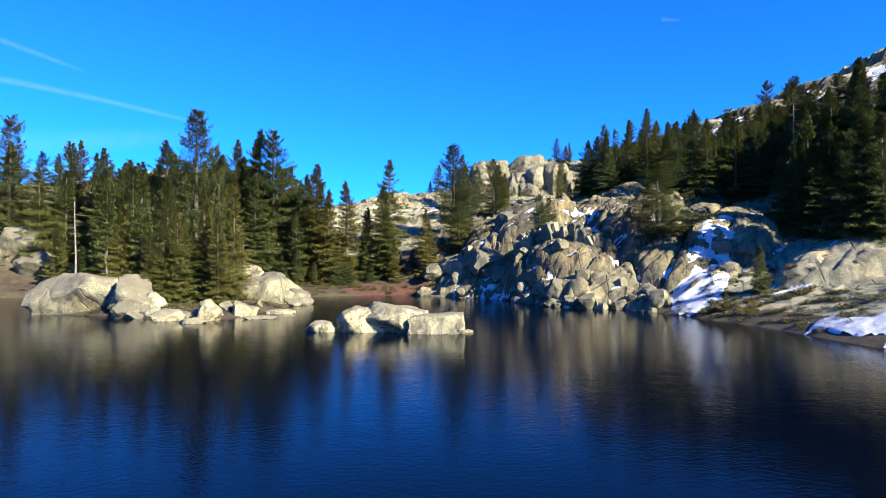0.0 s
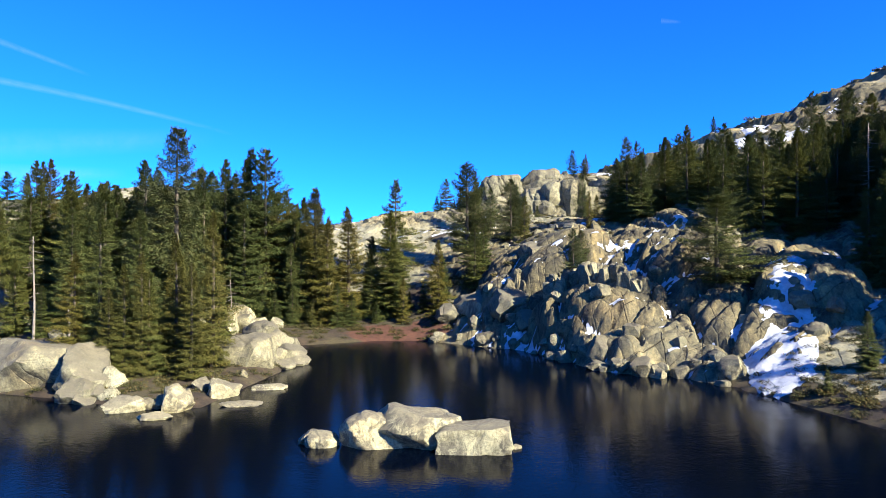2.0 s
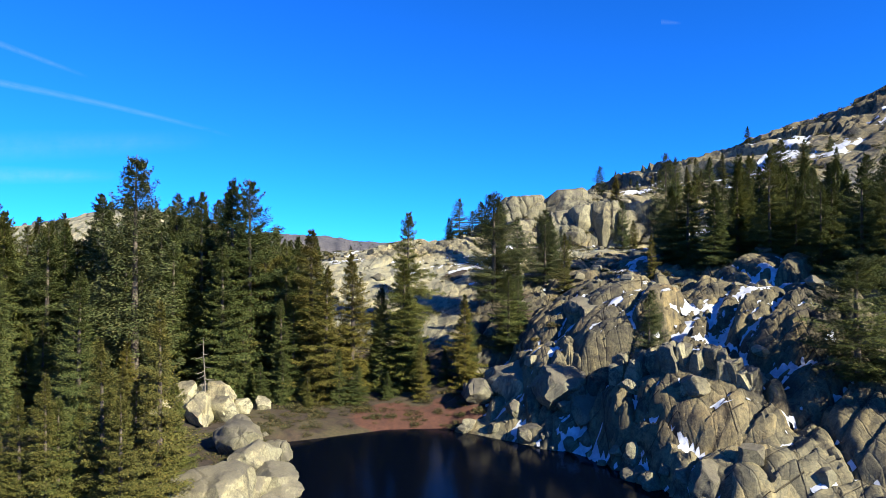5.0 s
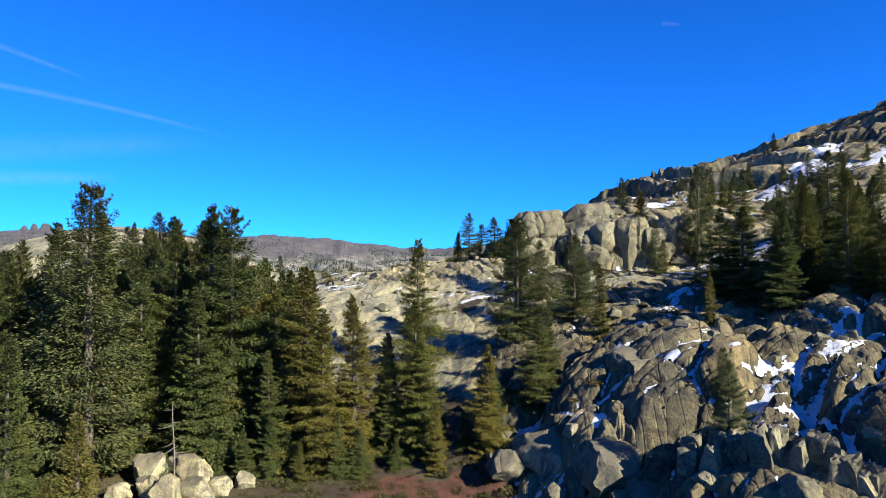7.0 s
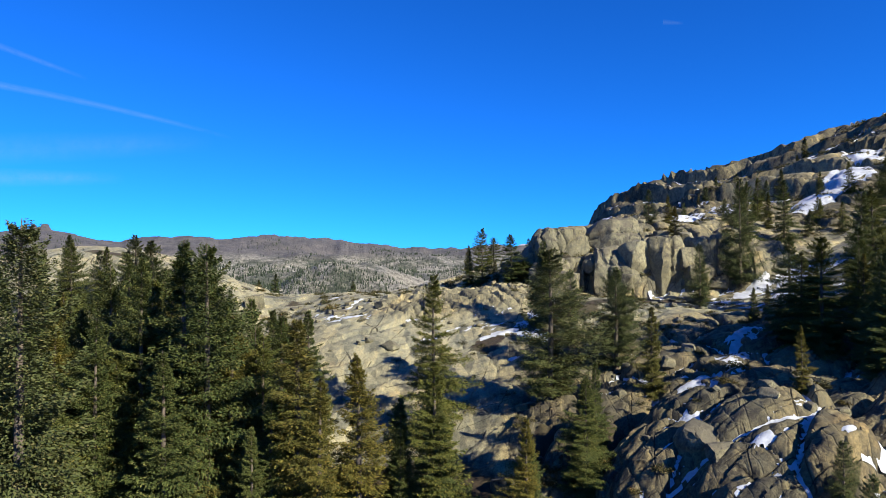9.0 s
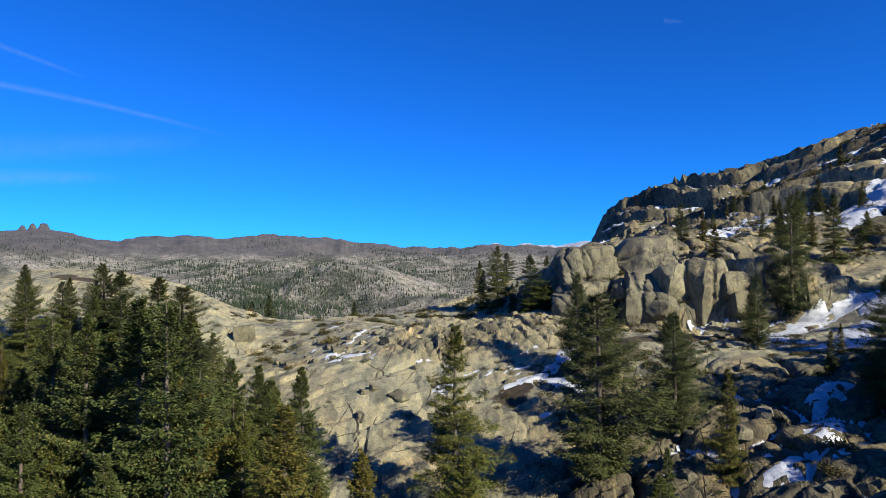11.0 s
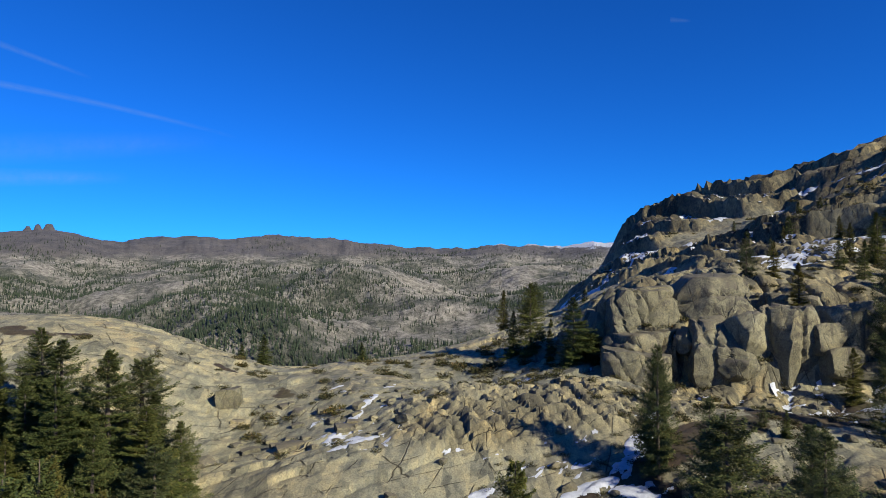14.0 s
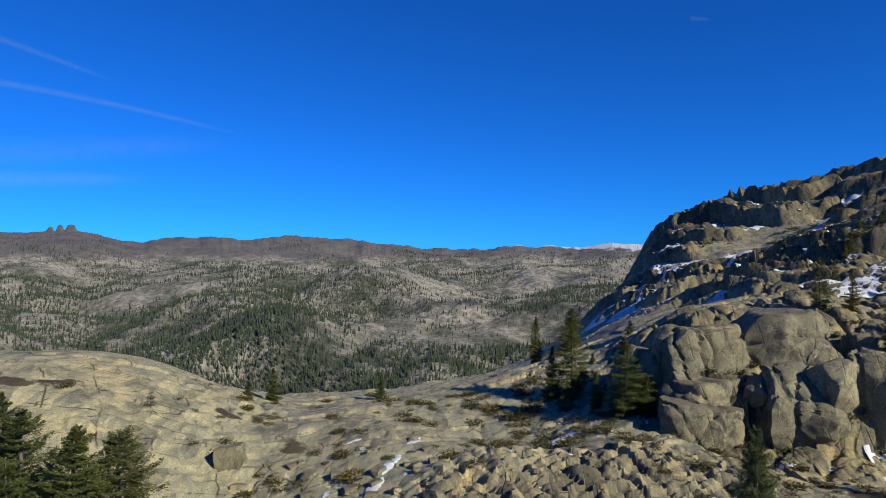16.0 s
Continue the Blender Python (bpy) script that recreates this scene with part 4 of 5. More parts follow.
for kind, x, y, top, wide in (
        ("hemlock", 39.9, 74.4, 17.8, 1.15), ("fir", 40.3, 72.2, 19.3, 1.15), ("hemlock", 41.9, 72.5, 21.9, 1.15), ("fir", 41.6, 69.8, 18.0, 1.15), ("hemlock", 42.9, 70.1, 20.6, 1.15), ("fir", 41.3, 65.6, 16.9, 1.15), ("hemlock", 43.9, 68.0, 19.4, 1.15),
        ("fir", 41.4, 62.5, 20.6, 1.15), ("hemlock", 42.8, 63.1, 18.2, 1.15), ("fir", 42.3, 61.0, 19.6, 1.15), ("hemlock", 42.1, 74.3, 18.5, 1.15), ("fir", 44.3, 71.3, 20.3, 1.15), ("hemlock", 45.7, 68.3, 22.2, 1.15)):
    tree(kind, x, y, top, wide)
# unseen trees, added out of view to cast shade on the right-hand slope
woods(13, 6, (54, 70, 42, 56), 10, 14, ("hemlock", "fir", "hemlock"))
woods(7, 26, (44, 100, 165, 235), 4, 8, ("fir", "slim", "hemlock"), 5)


# ---------------------------------------------------------------- dead trees
def dead_tree(x, y, tall, boughs, lean, label, thick=0.15):
    rnd = random.Random(int(x * 10))
    root = tagged(new("dead_tree"), label, "tree")
    root.matrix_world = pose(x, y, height(x, y) - 0.2, lean, lean * 0.5, 0)
    verts, faces, sides = [], [], 8
    levels = [i / 10 for i in range(11)]
    for k in levels:
        r = thick * (1 - 0.75 * k) + 0.015
        for i in range(sides):
            a = 2 * math.pi * i / sides
            q = 1 + 0.12 * noise.noise(Vector((math.cos(a) * 2, math.sin(a) * 2, k * 6 + x)))
            verts.append((r * q * math.cos(a) + 0.1 * math.sin(k * 5), r * q * math.sin(a), tall * k + (rnd.uniform(-0.25, 0.25) if k == 1.0 else 0)))
    for j in range(10):
        for i in range(sides):
            a, b = j * sides + i, j * sides + (i + 1) % sides
            faces.append((a, b, b + sides, a + sides))
    faces.append(tuple(range(10 * sides, 11 * sides)))
    part("trunk", mesh_from("trunk", verts, faces, True), BARK_DEAD, root)
    for _ in range(boughs):
        k, a, ln = rnd.uniform(0.3, 0.97), rnd.uniform(0, 6.28), rnd.uniform(0.5, 1.4)
        bv, bf = [], []
        for i in range(4):
            f = i / 3
            r = 0.035 * (1 - f) + 0.006
            cx, cz = f * ln, tall * k - 0.35 * f * ln + 0.25 * f * f
            for c in range(4):
                b = c * math.pi / 2
                bv.append((cx * math.cos(a) - r * math.cos(b) * math.sin(a), cx * math.sin(a) + r * math.cos(b) * math.cos(a), cz + r * math.sin(b)))
        for i in range(3):
            for c in range(4):
                bf.append((i * 4 + c, i * 4 + (c + 1) % 4, i * 4 + 4 + (c + 1) % 4, i * 4 + 4 + c))
        part("bough", mesh_from("bough", bv, bf), BARK_DEAD, root)


dead_tree(-50.5, 87, 12.5, 16, 1.0, "tall bleached dead trunk with stubby bare boughs")
dead_tree(-44.6, 84, 4.8, 2, -2.0, "broken bleached stump standing in brown grass")
dead_tree(47.5, 86, 12.5, 34, 1.5, "grey dead pine with many bare boughs", 0.09)
dead_tree(-30.2, 96, 7.5, 14, 0.0, "thin pale dead sapling with bare boughs", 0.06)

# ---------------------------------------------------------------- broken rock of the right-hand slope and the knob
BLOCKS = [boulder_mesh(200 + i, (1, 1, 1), cuts=9 + i % 4, rough=0.04, detail=4, squareness=0.85) for i in range(8)]
ROUNDS = [boulder_mesh(300 + i, (1, 1, 1), cuts=15, rough=0.06, detail=4) for i in range(8)]
for i, me in enumerate(BLOCKS + ROUNDS):
    me.materials.append((GRANITE_TAN, GRANITE_GREY, GRANITE_BROWN)[i % 3])


def rock(mesh, x, y, z, size, turn, tips, name, label, group):
    ob = new(name, mesh)
    ob.matrix_world = Matrix.LocRotScale((x, y, z), Euler((radians(tips[0]), radians(tips[1]), radians(turn))), size)
    return tagged(ob, label, "rock", group)


rnd = random.Random(77)
# upright columns of the buttress above the water
for i in range(22):
    f = i / 21
    x, y = 10.5 + 9.0 * f + rnd.uniform(-0.3, 0.3), 87.6 - 7.6 * f + rnd.uniform(-1.3, 0.6)
    tall = rnd.uniform(3.0, 5.6)
    rock(BLOCKS[i % 8], x, y, height(x, y) + 0.1 - 0.22 * tall, (rnd.uniform(0.9, 1.6), rnd.uniform(1.6, 2.6), tall), rnd.uniform(-52, -34), (rnd.uniform(4, 16), rnd.uniform(-8, 8)),
         "granite_column", "upright grey granite column split by deep joints", "columns of the shore buttress")
# jointed blocks that make up the slope above the shore
for i in range(60):
    x, y = rnd.uniform(2, 42), rnd.uniform(64, 122)
    d = float(shore_distance(np.array([x]), np.array([y]))[0])
    if d < 0.2 or (x > 24 and y < 70) or (x < 8 and y > 104) or (x > 30 and y > 100):
        continue
    big = min(2.6, 0.9 * math.exp(rnd.gauss(0, 0.45)))
    rock(BLOCKS[i % 8], x, y, height(x, y) - 0.08 * big, (big * rnd.uniform(1.0, 1.7), big * rnd.uniform(0.8, 1.2), big * rnd.uniform(0.8, 1.35)), 28 + rnd.gauss(0, 16) + 90 * (i % 2),
         (rnd.uniform(-14, 10), rnd.uniform(-10, 10)), "granite_block", "tan jointed granite block of the rocky slope", "blocks of the shore slope")
# boulders at the foot of the slope and on it
for i in range(60):
    x, y = rnd.uniform(-4, 36), rnd.uniform(66, 128)
    d = float(shore_distance(np.array([x]), np.array([y]))[0])
    if d < -0.4 or (x < 4 and y > 112):
        continue
    big = rnd.uniform(0.5, 1.5) * (1.3 if d < 14 else 0.9)
    rock((ROUNDS if i % 3 else BLOCKS)[i % 8], x, y, height(x, y) + 0.12 * big, (big * rnd.uniform(0.9, 1.6), big * rnd.uniform(0.8, 1.2), big * rnd.uniform(0.7, 1.1)), rnd.uniform(0, 360),
         (rnd.uniform(-20, 20), rnd.uniform(-20, 20)), "boulder", "angular grey granite boulder lying on the rocky slope", "boulders on the slope")
# boulders along the edge of the wooded point
foot = [(-20.6, 90), (-19.5, 82), (-17.8, 72), (-19, 62), (-19.8, 58), (-24, 57.4), (-30, 60.4)]
for i in range(30):
    j = rnd.randrange(len(foot) - 1)
    f = rnd.random()
    x, y = foot[j][0] * (1 - f) + foot[j + 1][0] * f + rnd.uniform(-2.2, 0.5), foot[j][1] * (1 - f) + foot[j + 1][1] * f + rnd.uniform(-0.5, 0.8)
    big = min(2.2, 0.95 * math.exp(rnd.gauss(0, 0.4)))
    rock(ROUNDS[(0, 3, 6, 1, 4)[i % 5]], x, y, max(0.0, height(x, y)) + 0.15 * big, (big * rnd.uniform(1.0, 1.6), big * rnd.uniform(0.9, 1.2), big * rnd.uniform(0.7, 1.1)), rnd.uniform(0, 360),
         (rnd.uniform(-12, 12), rnd.uniform(-12, 12)), "boulder", "tan granite boulder at the edge of the wooded point", "boulders of the point")
# boulders along the waterline of the slope
foot = [(22, 64), (20, 68.5), (15, 69.5), (12.6, 73), (10, 80), (7, 85), (2, 89.5), (-4, 94)]
for i in range(46):
    j = rnd.randrange(len(foot) - 1)
    f = rnd.random()
    x, y = foot[j][0] * (1 - f) + foot[j + 1][0] * f + rnd.uniform(-0.5, 1.6), foot[j][1] * (1 - f) + foot[j + 1][1] * f + rnd.uniform(-0.2, 1.2)
    big = min(2.4, 0.95 * math.exp(rnd.gauss(0, 0.45)))
    rock((ROUNDS, BLOCKS)[i % 2][i % 8], x, y, max(0.0, min(height(x, y), 1.2)) + 0.15 * big, (big * rnd.uniform(0.9, 1.5), big * rnd.uniform(0.8, 1.2), big * rnd.uniform(0.7, 1.3)), rnd.uniform(0, 360),
         (rnd.uniform(-20, 20), rnd.uniform(-20, 20)), "boulder", "grey granite boulder at the foot of the slope by the water", "boulders at the waterline")
# great blocks of the knob's face, in two tiers
for i, (x, y, z, size, turn, tip) in enumerate((
        (12.1, 171.0, 27.6, (10.0, 8.0, 8.4), 14, 4), (22.2, 171.5, 27.8, (12.0, 8.5, 10.0), -8, -5), (11.8, 166.8, 22.0, (11.4, 7.5, 8.0), 10, -3), (10.2, 163.6, 20.2, (8.4, 5.5, 7.2), -12, 5),
        (22.2, 163.4, 22.0, (10.0, 7.0, 13.4), -10, 3), (28.6, 162.4, 23.4, (6.6, 7.0, 13.0), 12, -4), (37.1, 163.6, 23.8, (8.8, 7.0, 10.6), -6, 5), (44.0, 161.6, 23.4, (9.6, 7.0, 9.8), 15, -3), (32.5, 168.5, 26.4, (8.0, 7.0, 8.0), 24, 6), (5.0, 173.0, 21.8, (6.0, 5.0, 6.4), 30, 8))):
    boulder("granite_block", 400 + i, x, y, z, size, turn, tip, GRANITE_KNOB, "massive rounded granite block of the cliff with dark streaks", "blocks of the cliff", cuts=13, rough=0.03, detail=5, squareness=0.75, fissures=5)
for i in range(26):
    x = rnd.uniform(3, 50)
    lift = rnd.random()
    y = float(np.interp(x, (4, 12, 20, 30, 48, 60), (174, 165, 160, 158.5, 157, 158))) + 9 * lift + rnd.uniform(0, 2)
    big = rnd.uniform(2.0, 4.4)
    rock(BLOCKS[(i * 3) % 8], x, y, height(x, y) + rnd.uniform(0.2, 0.5) * big, (big * rnd.uniform(0.9, 1.5), big, big * rnd.uniform(0.8, 1.5)), rnd.uniform(-30, 30), (rnd.uniform(-12, 12), rnd.uniform(-12, 12)),
         "granite_block", "jointed tan granite block wedged in the cliff", "blocks of the cliff")
for i in range(26):
    x, y = rnd.uniform(8, 52), rnd.uniform(163, 188)
    big = min(3.0, 1.0 * math.exp(rnd.gauss(0, 0.5)))
    rock((ROUNDS, BLOCKS)[i % 2][i % 8], x, y, height(x, y) + 0.15 * big, (big * 1.4, big, big * 0.9), rnd.uniform(0, 360), (rnd.uniform(-15, 15), rnd.uniform(-15, 15)),
         "boulder", "tan granite boulder lying on the rocky knob", "boulders on the knob")
for i in range(45):
    x, y = rnd.uniform(-22, 30), rnd.uniform(126, 158)
    big = min(2.2, 0.7 * math.exp(rnd.gauss(0, 0.5)))
    rock((ROUNDS, BLOCKS)[i % 2][i % 8], x, y, height(x, y) + 0.12 * big, (big * 1.5, big, big * 0.8), rnd.uniform(0, 360), (rnd.uniform(-15, 15), rnd.uniform(-15, 15)),
         "boulder", "loose granite boulder on bare slabs", "boulders on the slabs")
for i in range(44):
    x, y = rnd.uniform(-39, -17), rnd.uniform(145, 162)
    big = min(2.0, 0.8 * math.exp(rnd.gauss(0, 0.4)))
    rock(BLOCKS[i % 8], x, y, height(x, y) + 0.1 * big, (big * rnd.uniform(1.1, 1.9), big * rnd.uniform(0.8, 1.2), big * rnd.uniform(0.5, 0.8)), 30 + rnd.gauss(0, 20), (rnd.uniform(-10, 10), rnd.uniform(-10, 10)),
         "granite_block", "flat jointed granite block lying on bare slabs", "blocks on the slabs")
rock(BLOCKS[2], -40.6, 160.0, height(-40.6, 160.0) + 0.9, (3.4, 2.6, 2.8), 12, (3, -4), "granite_block", "squared brown granite block on bare slabs", "")
for x, y, big in ((-66, 100, 7.0), (-61, 97, 5.0), (-70, 96, 6.0), (-20.5, 80, 3.0), (-22.5, 83, 3.4), (-19.5, 85, 2.4), (-24, 88, 2.6), (-57, 93, 2.5), (-52, 84, 1.8), (-47, 86, 1.6), (2.2, 97.5, 4.6), (5.8, 92.0, 4.4), (-1.5, 97.5, 3.0), (8.5, 89.5, 3.4)):
    rock(ROUNDS[int(abs(x * 7)) % 8], x, y, height(x, y) + (0.2 if x < 0 else -0.12) * big, (big * 1.3, big, big * 0.8), x * 50, (8, -6), "boulder", "weathered granite boulder among the trees by the shore", "boulders in the woods")

for i, (x, y, big) in enumerate(((-32.6, 97.0, 2.6), (-31.0, 94.2, 2.4), (-29.4, 92.6, 2.8), (-27.2, 93.6, 2.2), (-28.6, 96.6, 2.6), (-30.6, 98.6, 2.2), (-26.2, 96.0, 1.6), (-33.6, 93.2, 1.5), (-24.6, 97.4, 1.3))):
    boulder("boulder", 500 + i, x, y, height(x, y) + 0.3 * big, (big * 0.9, big * 1.3, big * 1.2), 25 + 9 * i, -22, GRANITE, "leaning pale granite block in a heap among trees", "heap of pale blocks", cuts=13, squareness=0.45, rough=0.07)


# ---------------------------------------------------------------- snow
def snow_patch(ovals, seed, amount=0.5, deep=0.035):
    """Old snow that fills the hollows inside a few ovals (x, y, half width, half length, turn)."""
    ov = np.array(ovals)
    reach = np.maximum(ov[:, 2], ov[:, 3]).max() + 1
    xs = np.arange(ov[:, 0].min() - reach, ov[:, 0].max() + reach, 0.3)
    ys = np.arange(ov[:, 1].min() - reach, ov[:, 1].max() + reach, 0.3)
    X, Y = np.meshgrid(xs, ys)
    inside = np.zeros(X.shape)
    for x, y, a, b, turn in ovals:
        inside = np.maximum(inside, spot(X, Y, x, y, a, b, turn))
    Z = land(X, Y)[0]
    smooth = land(X, Y, False)[0]
    fill = inside * 1.7 - 1.05 + 0.75 * fbm((X + 0.5 * Y) / 3.4, (Y - 0.5 * X) / 1.5, 6, seed, 0.7) + 0.5 * np.clip(smooth - Z, -1.2, 1.2) + (amount - 0.42)
    gy, gx = np.gradient(Z, 0.3)
    fill = fill - 0.3 * np.clip(np.hypot(gx, gy) - 1.0, 0, 3)
    soft = Z.copy()
    for _ in range(10):
        pad = np.pad(soft, 1, mode="edge")
        soft = (pad[:-2, 1:-1] + pad[2:, 1:-1] + pad[1:-1, :-2] + pad[1:-1, 2:] + soft) / 5
    level = 0.6 * soft + 0.4 * Z + 0.26 * np.clip(fill, -0.6, 0.5)
    body = level - Z
    cell = np.maximum(np.maximum(body[:-1, :-1], body[1:, 1:]), np.maximum(body[:-1, 1:], body[1:, :-1])) > -0.02
    cell &= fill[:-1, :-1] > -0.4
    cell &= shore_distance(X, Y)[:-1, :-1] > -0.1
    me = grid_mesh("snow", X, Y, level, None, cell)
    bm = bmesh.new()
    bm.from_mesh(me)
    bmesh.ops.delete(bm, geom=[v for v in bm.verts if not v.link_faces], context="VERTS")
    bm.to_mesh(me)
    bm.free()
    me.materials.append(SNOW)
    return tagged(new("snow_patch", me), "patch of old crusted snow in granite hollows", "snow", kind="stuff")


snow_patch([(26.5, 65.5, 3.2, 6.5, -30), (30, 71.5, 3.2, 5.5, -35), (33.2, 77.5, 2.8, 5.0, -30)], 1, 0.8)
snow_patch([(28.5, 44, 1.6, 4.5, 5), (31, 42, 2.2, 3.5, 0)], 2, 0.7)
snow_patch([(19, 95, 2.2, 1.6, 10), (22.5, 95, 3.4, 1.5, 0), (27, 94.2, 3.2, 1.6, 0), (19.3, 92.2, 1.6, 1.6, 30), (19, 91, 2.6, 1.2, -30)], 3, 0.75)
snow_patch([(18.6, 87.8, 2.6, 1.3, -35), (20.4, 84.6, 2.6, 1.3, -50), (22.8, 82, 2.6, 1.3, -40), (17.5, 90, 1.6, 1.2, 0)], 4, 0.75)
snow_patch([(11, 110, 2.4, 1.6, 20), (14.5, 112, 3.0, 1.8, 20), (17.8, 112.5, 3.0, 1.6, 30), (20.3, 116.8, 3.0, 1.6, 50), (23.5, 121.8, 3.6, 1.8, 50)], 5, 0.75)
snow_patch([(35, 137, 3.5, 2.2, 45), (38.5, 141.5, 3.6, 2.2, 50), (44, 148, 4.0, 2.2, 50), (50, 153, 5.0, 2.4, 10), (58, 153, 5.0, 2.2, 0)], 6, 0.75)
snow_patch([(10.4, 93.8, 1.1, 2.2, 0), (6, 88, 1.8, 0.9, -30), (1.5, 103.4, 1.8, 0.9, 10), (9.5, 79.5, 1.6, 0.8, -40), (13.2, 74.0, 2.0, 0.8, -40), (5, 97, 1.4, 0.7, 20)], 7, 0.7)
snow_patch([(-25.5, 148, 0.9, 2.4, -20), (-24.4, 152.6, 0.9, 2.6, -20), (-23, 157, 0.8, 2.6, -20), (-21.4, 164, 0.9, 2.6, -20)], 8, 0.62)
snow_patch([(-11, 137.5, 1.8, 0.8, 30), (-2, 136.5, 3.0, 1.0, 20), (1.7, 139, 2.6, 1.0, 45), (4.6, 142, 2.4, 1.0, 50), (7, 145.5, 2.0, 0.9, 50)], 9, 0.46)
snow_patch([(15.8, 156.4, 2.0, 0.8, 10), (26, 155.6, 2.4, 0.8, 10), (34, 152.8, 2.4, 1.0, 0), (2.4, 156, 3.0, 1.2, 10), (23, 153, 2.0, 0.8, 0), (-4, 166, 2.4, 0.8, 0)], 10, 0.6)
snow_patch([(37.3, 116.4, 3.0, 1.4, 20), (20, 94.9, 1.2, 1.2, 0), (41, 121, 3.0, 1.6, 40), (13.2, 97.7, 1.2, 0.6, 30)], 11, 0.7)


snow_patch([(31.5, 146.2, 4.5, 2.4, 45), (36, 151, 4.5, 2.4, 45), (41.1, 155.5, 5, 2.4, 20), (48.3, 156, 5, 2.2, 0), (39.8, 143, 4, 2, 40)], 12, 0.85)
snow_patch([(22.7, 121.6, 3.6, 1.8, 45), (19.2, 116.6, 3.6, 1.6, 55), (25.5, 123.5, 3.2, 1.7, 30), (18.6, 113, 2.8, 1.4, 60)], 13, 0.8)
snow_patch([(-0.7, 136.8, 2.6, 1.0, 25), (1.6, 135.1, 2.8, 1.2, -30), (3.7, 133.3, 2.2, 1.0, -20), (3.4, 141.6, 2.2, 0.9, 60), (2, 138.6, 1.8, 0.8, 60)], 14, 0.72)
snow_patch([(29.7, 99.1, 3.4, 1.6, 40), (25.4, 95.2, 3.4, 1.5, 40), (21.5, 93.2, 2.6, 1.3, 20), (19.2, 91.8, 2.0, 1.2, 30), (24.6, 91.4, 2.2, 1.0, 20), (10.7, 104.1, 1.6, 1.0, 60)], 15, 0.8)


def mountain_snow():
    """Streaks of snow on the shaded mountainside."""
    xs, ys = np.arange(14, 240, 0.9), np.arange(190, 400, 0.9)
    X, Y = np.meshgrid(xs, ys)
    Z, smooth = land(X, Y)[0], land(X, Y, False)[0]
    c, s = math.cos(0.6), math.sin(0.6)
    u, v = X * c + Y * s, -X * s + Y * c
    fill = 1.1 * fbm(u / 30, v / 6, 5, 17) + 0.3 * np.clip(smooth - Z, -3, 3) + 0.22 - 1.2 * (1 - step(18, 40, X)) - 0.8 * (1 - step(192, 205, Y))
    for x, y, a, b, turn in ((105, 304, 30, 5, 28), (66, 264, 26, 6, 42), (42, 238, 18, 5, 12), (62, 338, 7, 26, -20), (62, 218, 14, 4, 20), (132, 330, 24, 5, 30)):
        fill = fill + 1.1 * spot(X, Y, x, y, a, b, turn)
    fill = fill - 1.5 * spot(X, Y, 97, 334, 32, 17, 15)
    gy, gx = np.gradient(Z, 0.9)
    fill = fill + 0.28 - 0.85 * np.clip(np.hypot(gx, gy) - 0.85, 0, 2)
    body = np.clip(fill * 2.0, -0.4, 1.0)
    cell = (body[:-1, :-1] > -0.2) & (body[1:, 1:] > -0.2) & (body[:-1, 1:] > -0.2) & (body[1:, :-1] > -0.2)
    me = grid_mesh("snow", X, Y, Z + 0.3 * body, None, cell)
    me.materials.append(SNOW)
    return tagged(new("snow_field", me), "streaks of shaded snow down the mountainside", "snow", kind="stuff")


mountain_snow()


# ---------------------------------------------------------------- brush
def shrub_mesh(seed):
    r = np.random.RandomState(seed)
    v, f = [], []
    for _ in range(420):
        a, e = r.uniform(0, 6.283), abs(r.normal(0.35, 0.4))
        d = np.array([math.cos(a) * math.cos(e), math.sin(a) * math.cos(e), math.sin(e)])
        p = d * r.uniform(0.25, 1.0) * np.array([1, 1, 0.8])
        q = d + r.normal(0, 0.5, 3)
        q /= np.linalg.norm(q)
        w = np.cross(q, r.normal(0, 1, 3))
        w *= 0.06 / (np.linalg.norm(w) + 1e-6)
        m = len(v)
        v += [tuple(p - w), tuple(p + w), tuple(p + q * 0.28)]
        f.append((m, m + 1, m + 2))
    me = mesh_from("shrub", v, f)
    return me


NEEDLES_BRUSH = make_foliage("brush_leaves", (0.03, 0.036, 0.015), (0.085, 0.08, 0.03), (0.16, 0.105, 0.05))
SHRUBS = [shrub_mesh(i) for i in range(4)]
for me in SHRUBS:
    me.materials.append(NEEDLES_BRUSH)


def shrub(x, y, r):
    ob = new("shrub", SHRUBS[int(abs(x * 13 + y * 7)) % 4])
    ob.matrix_world = Matrix.LocRotScale((x, y, height(x, y) - 0.1), Euler((0, 0, x * 3)), (r, r, r * 0.75))
    return tagged(ob, "low tangled olive-brown brush growing on rocky ground", "shrub", "brush")


rnd = random.Random(5)
for box, count, lo, hi in (((-22, 2, 95.5, 101), 40, 0.4, 1.0),  ((23, 34, 46, 62), 40, 0.4, 0.9), ((-32, -20, 58, 68), 26, 0.4, 0.9), ((-2, 8, 98, 112), 14, 0.5, 1.1),
                           ((-40, 20, 150, 200), 46, 0.5, 1.5), ((8, 50, 160, 182), 26, 0.6, 1.3), ((-60, -38, 80, 94), 20, 0.5, 1.0), ((10, 34, 100, 150), 34, 0.4, 1.1)):
    for _ in range(count):
        x, y = rnd.uniform(box[0], box[1]), rnd.uniform(box[2], box[3])
        if float(shore_distance(np.array([x]), np.array([y]))[0]) > 0.3:
            shrub(x, y, rnd.uniform(lo, hi))


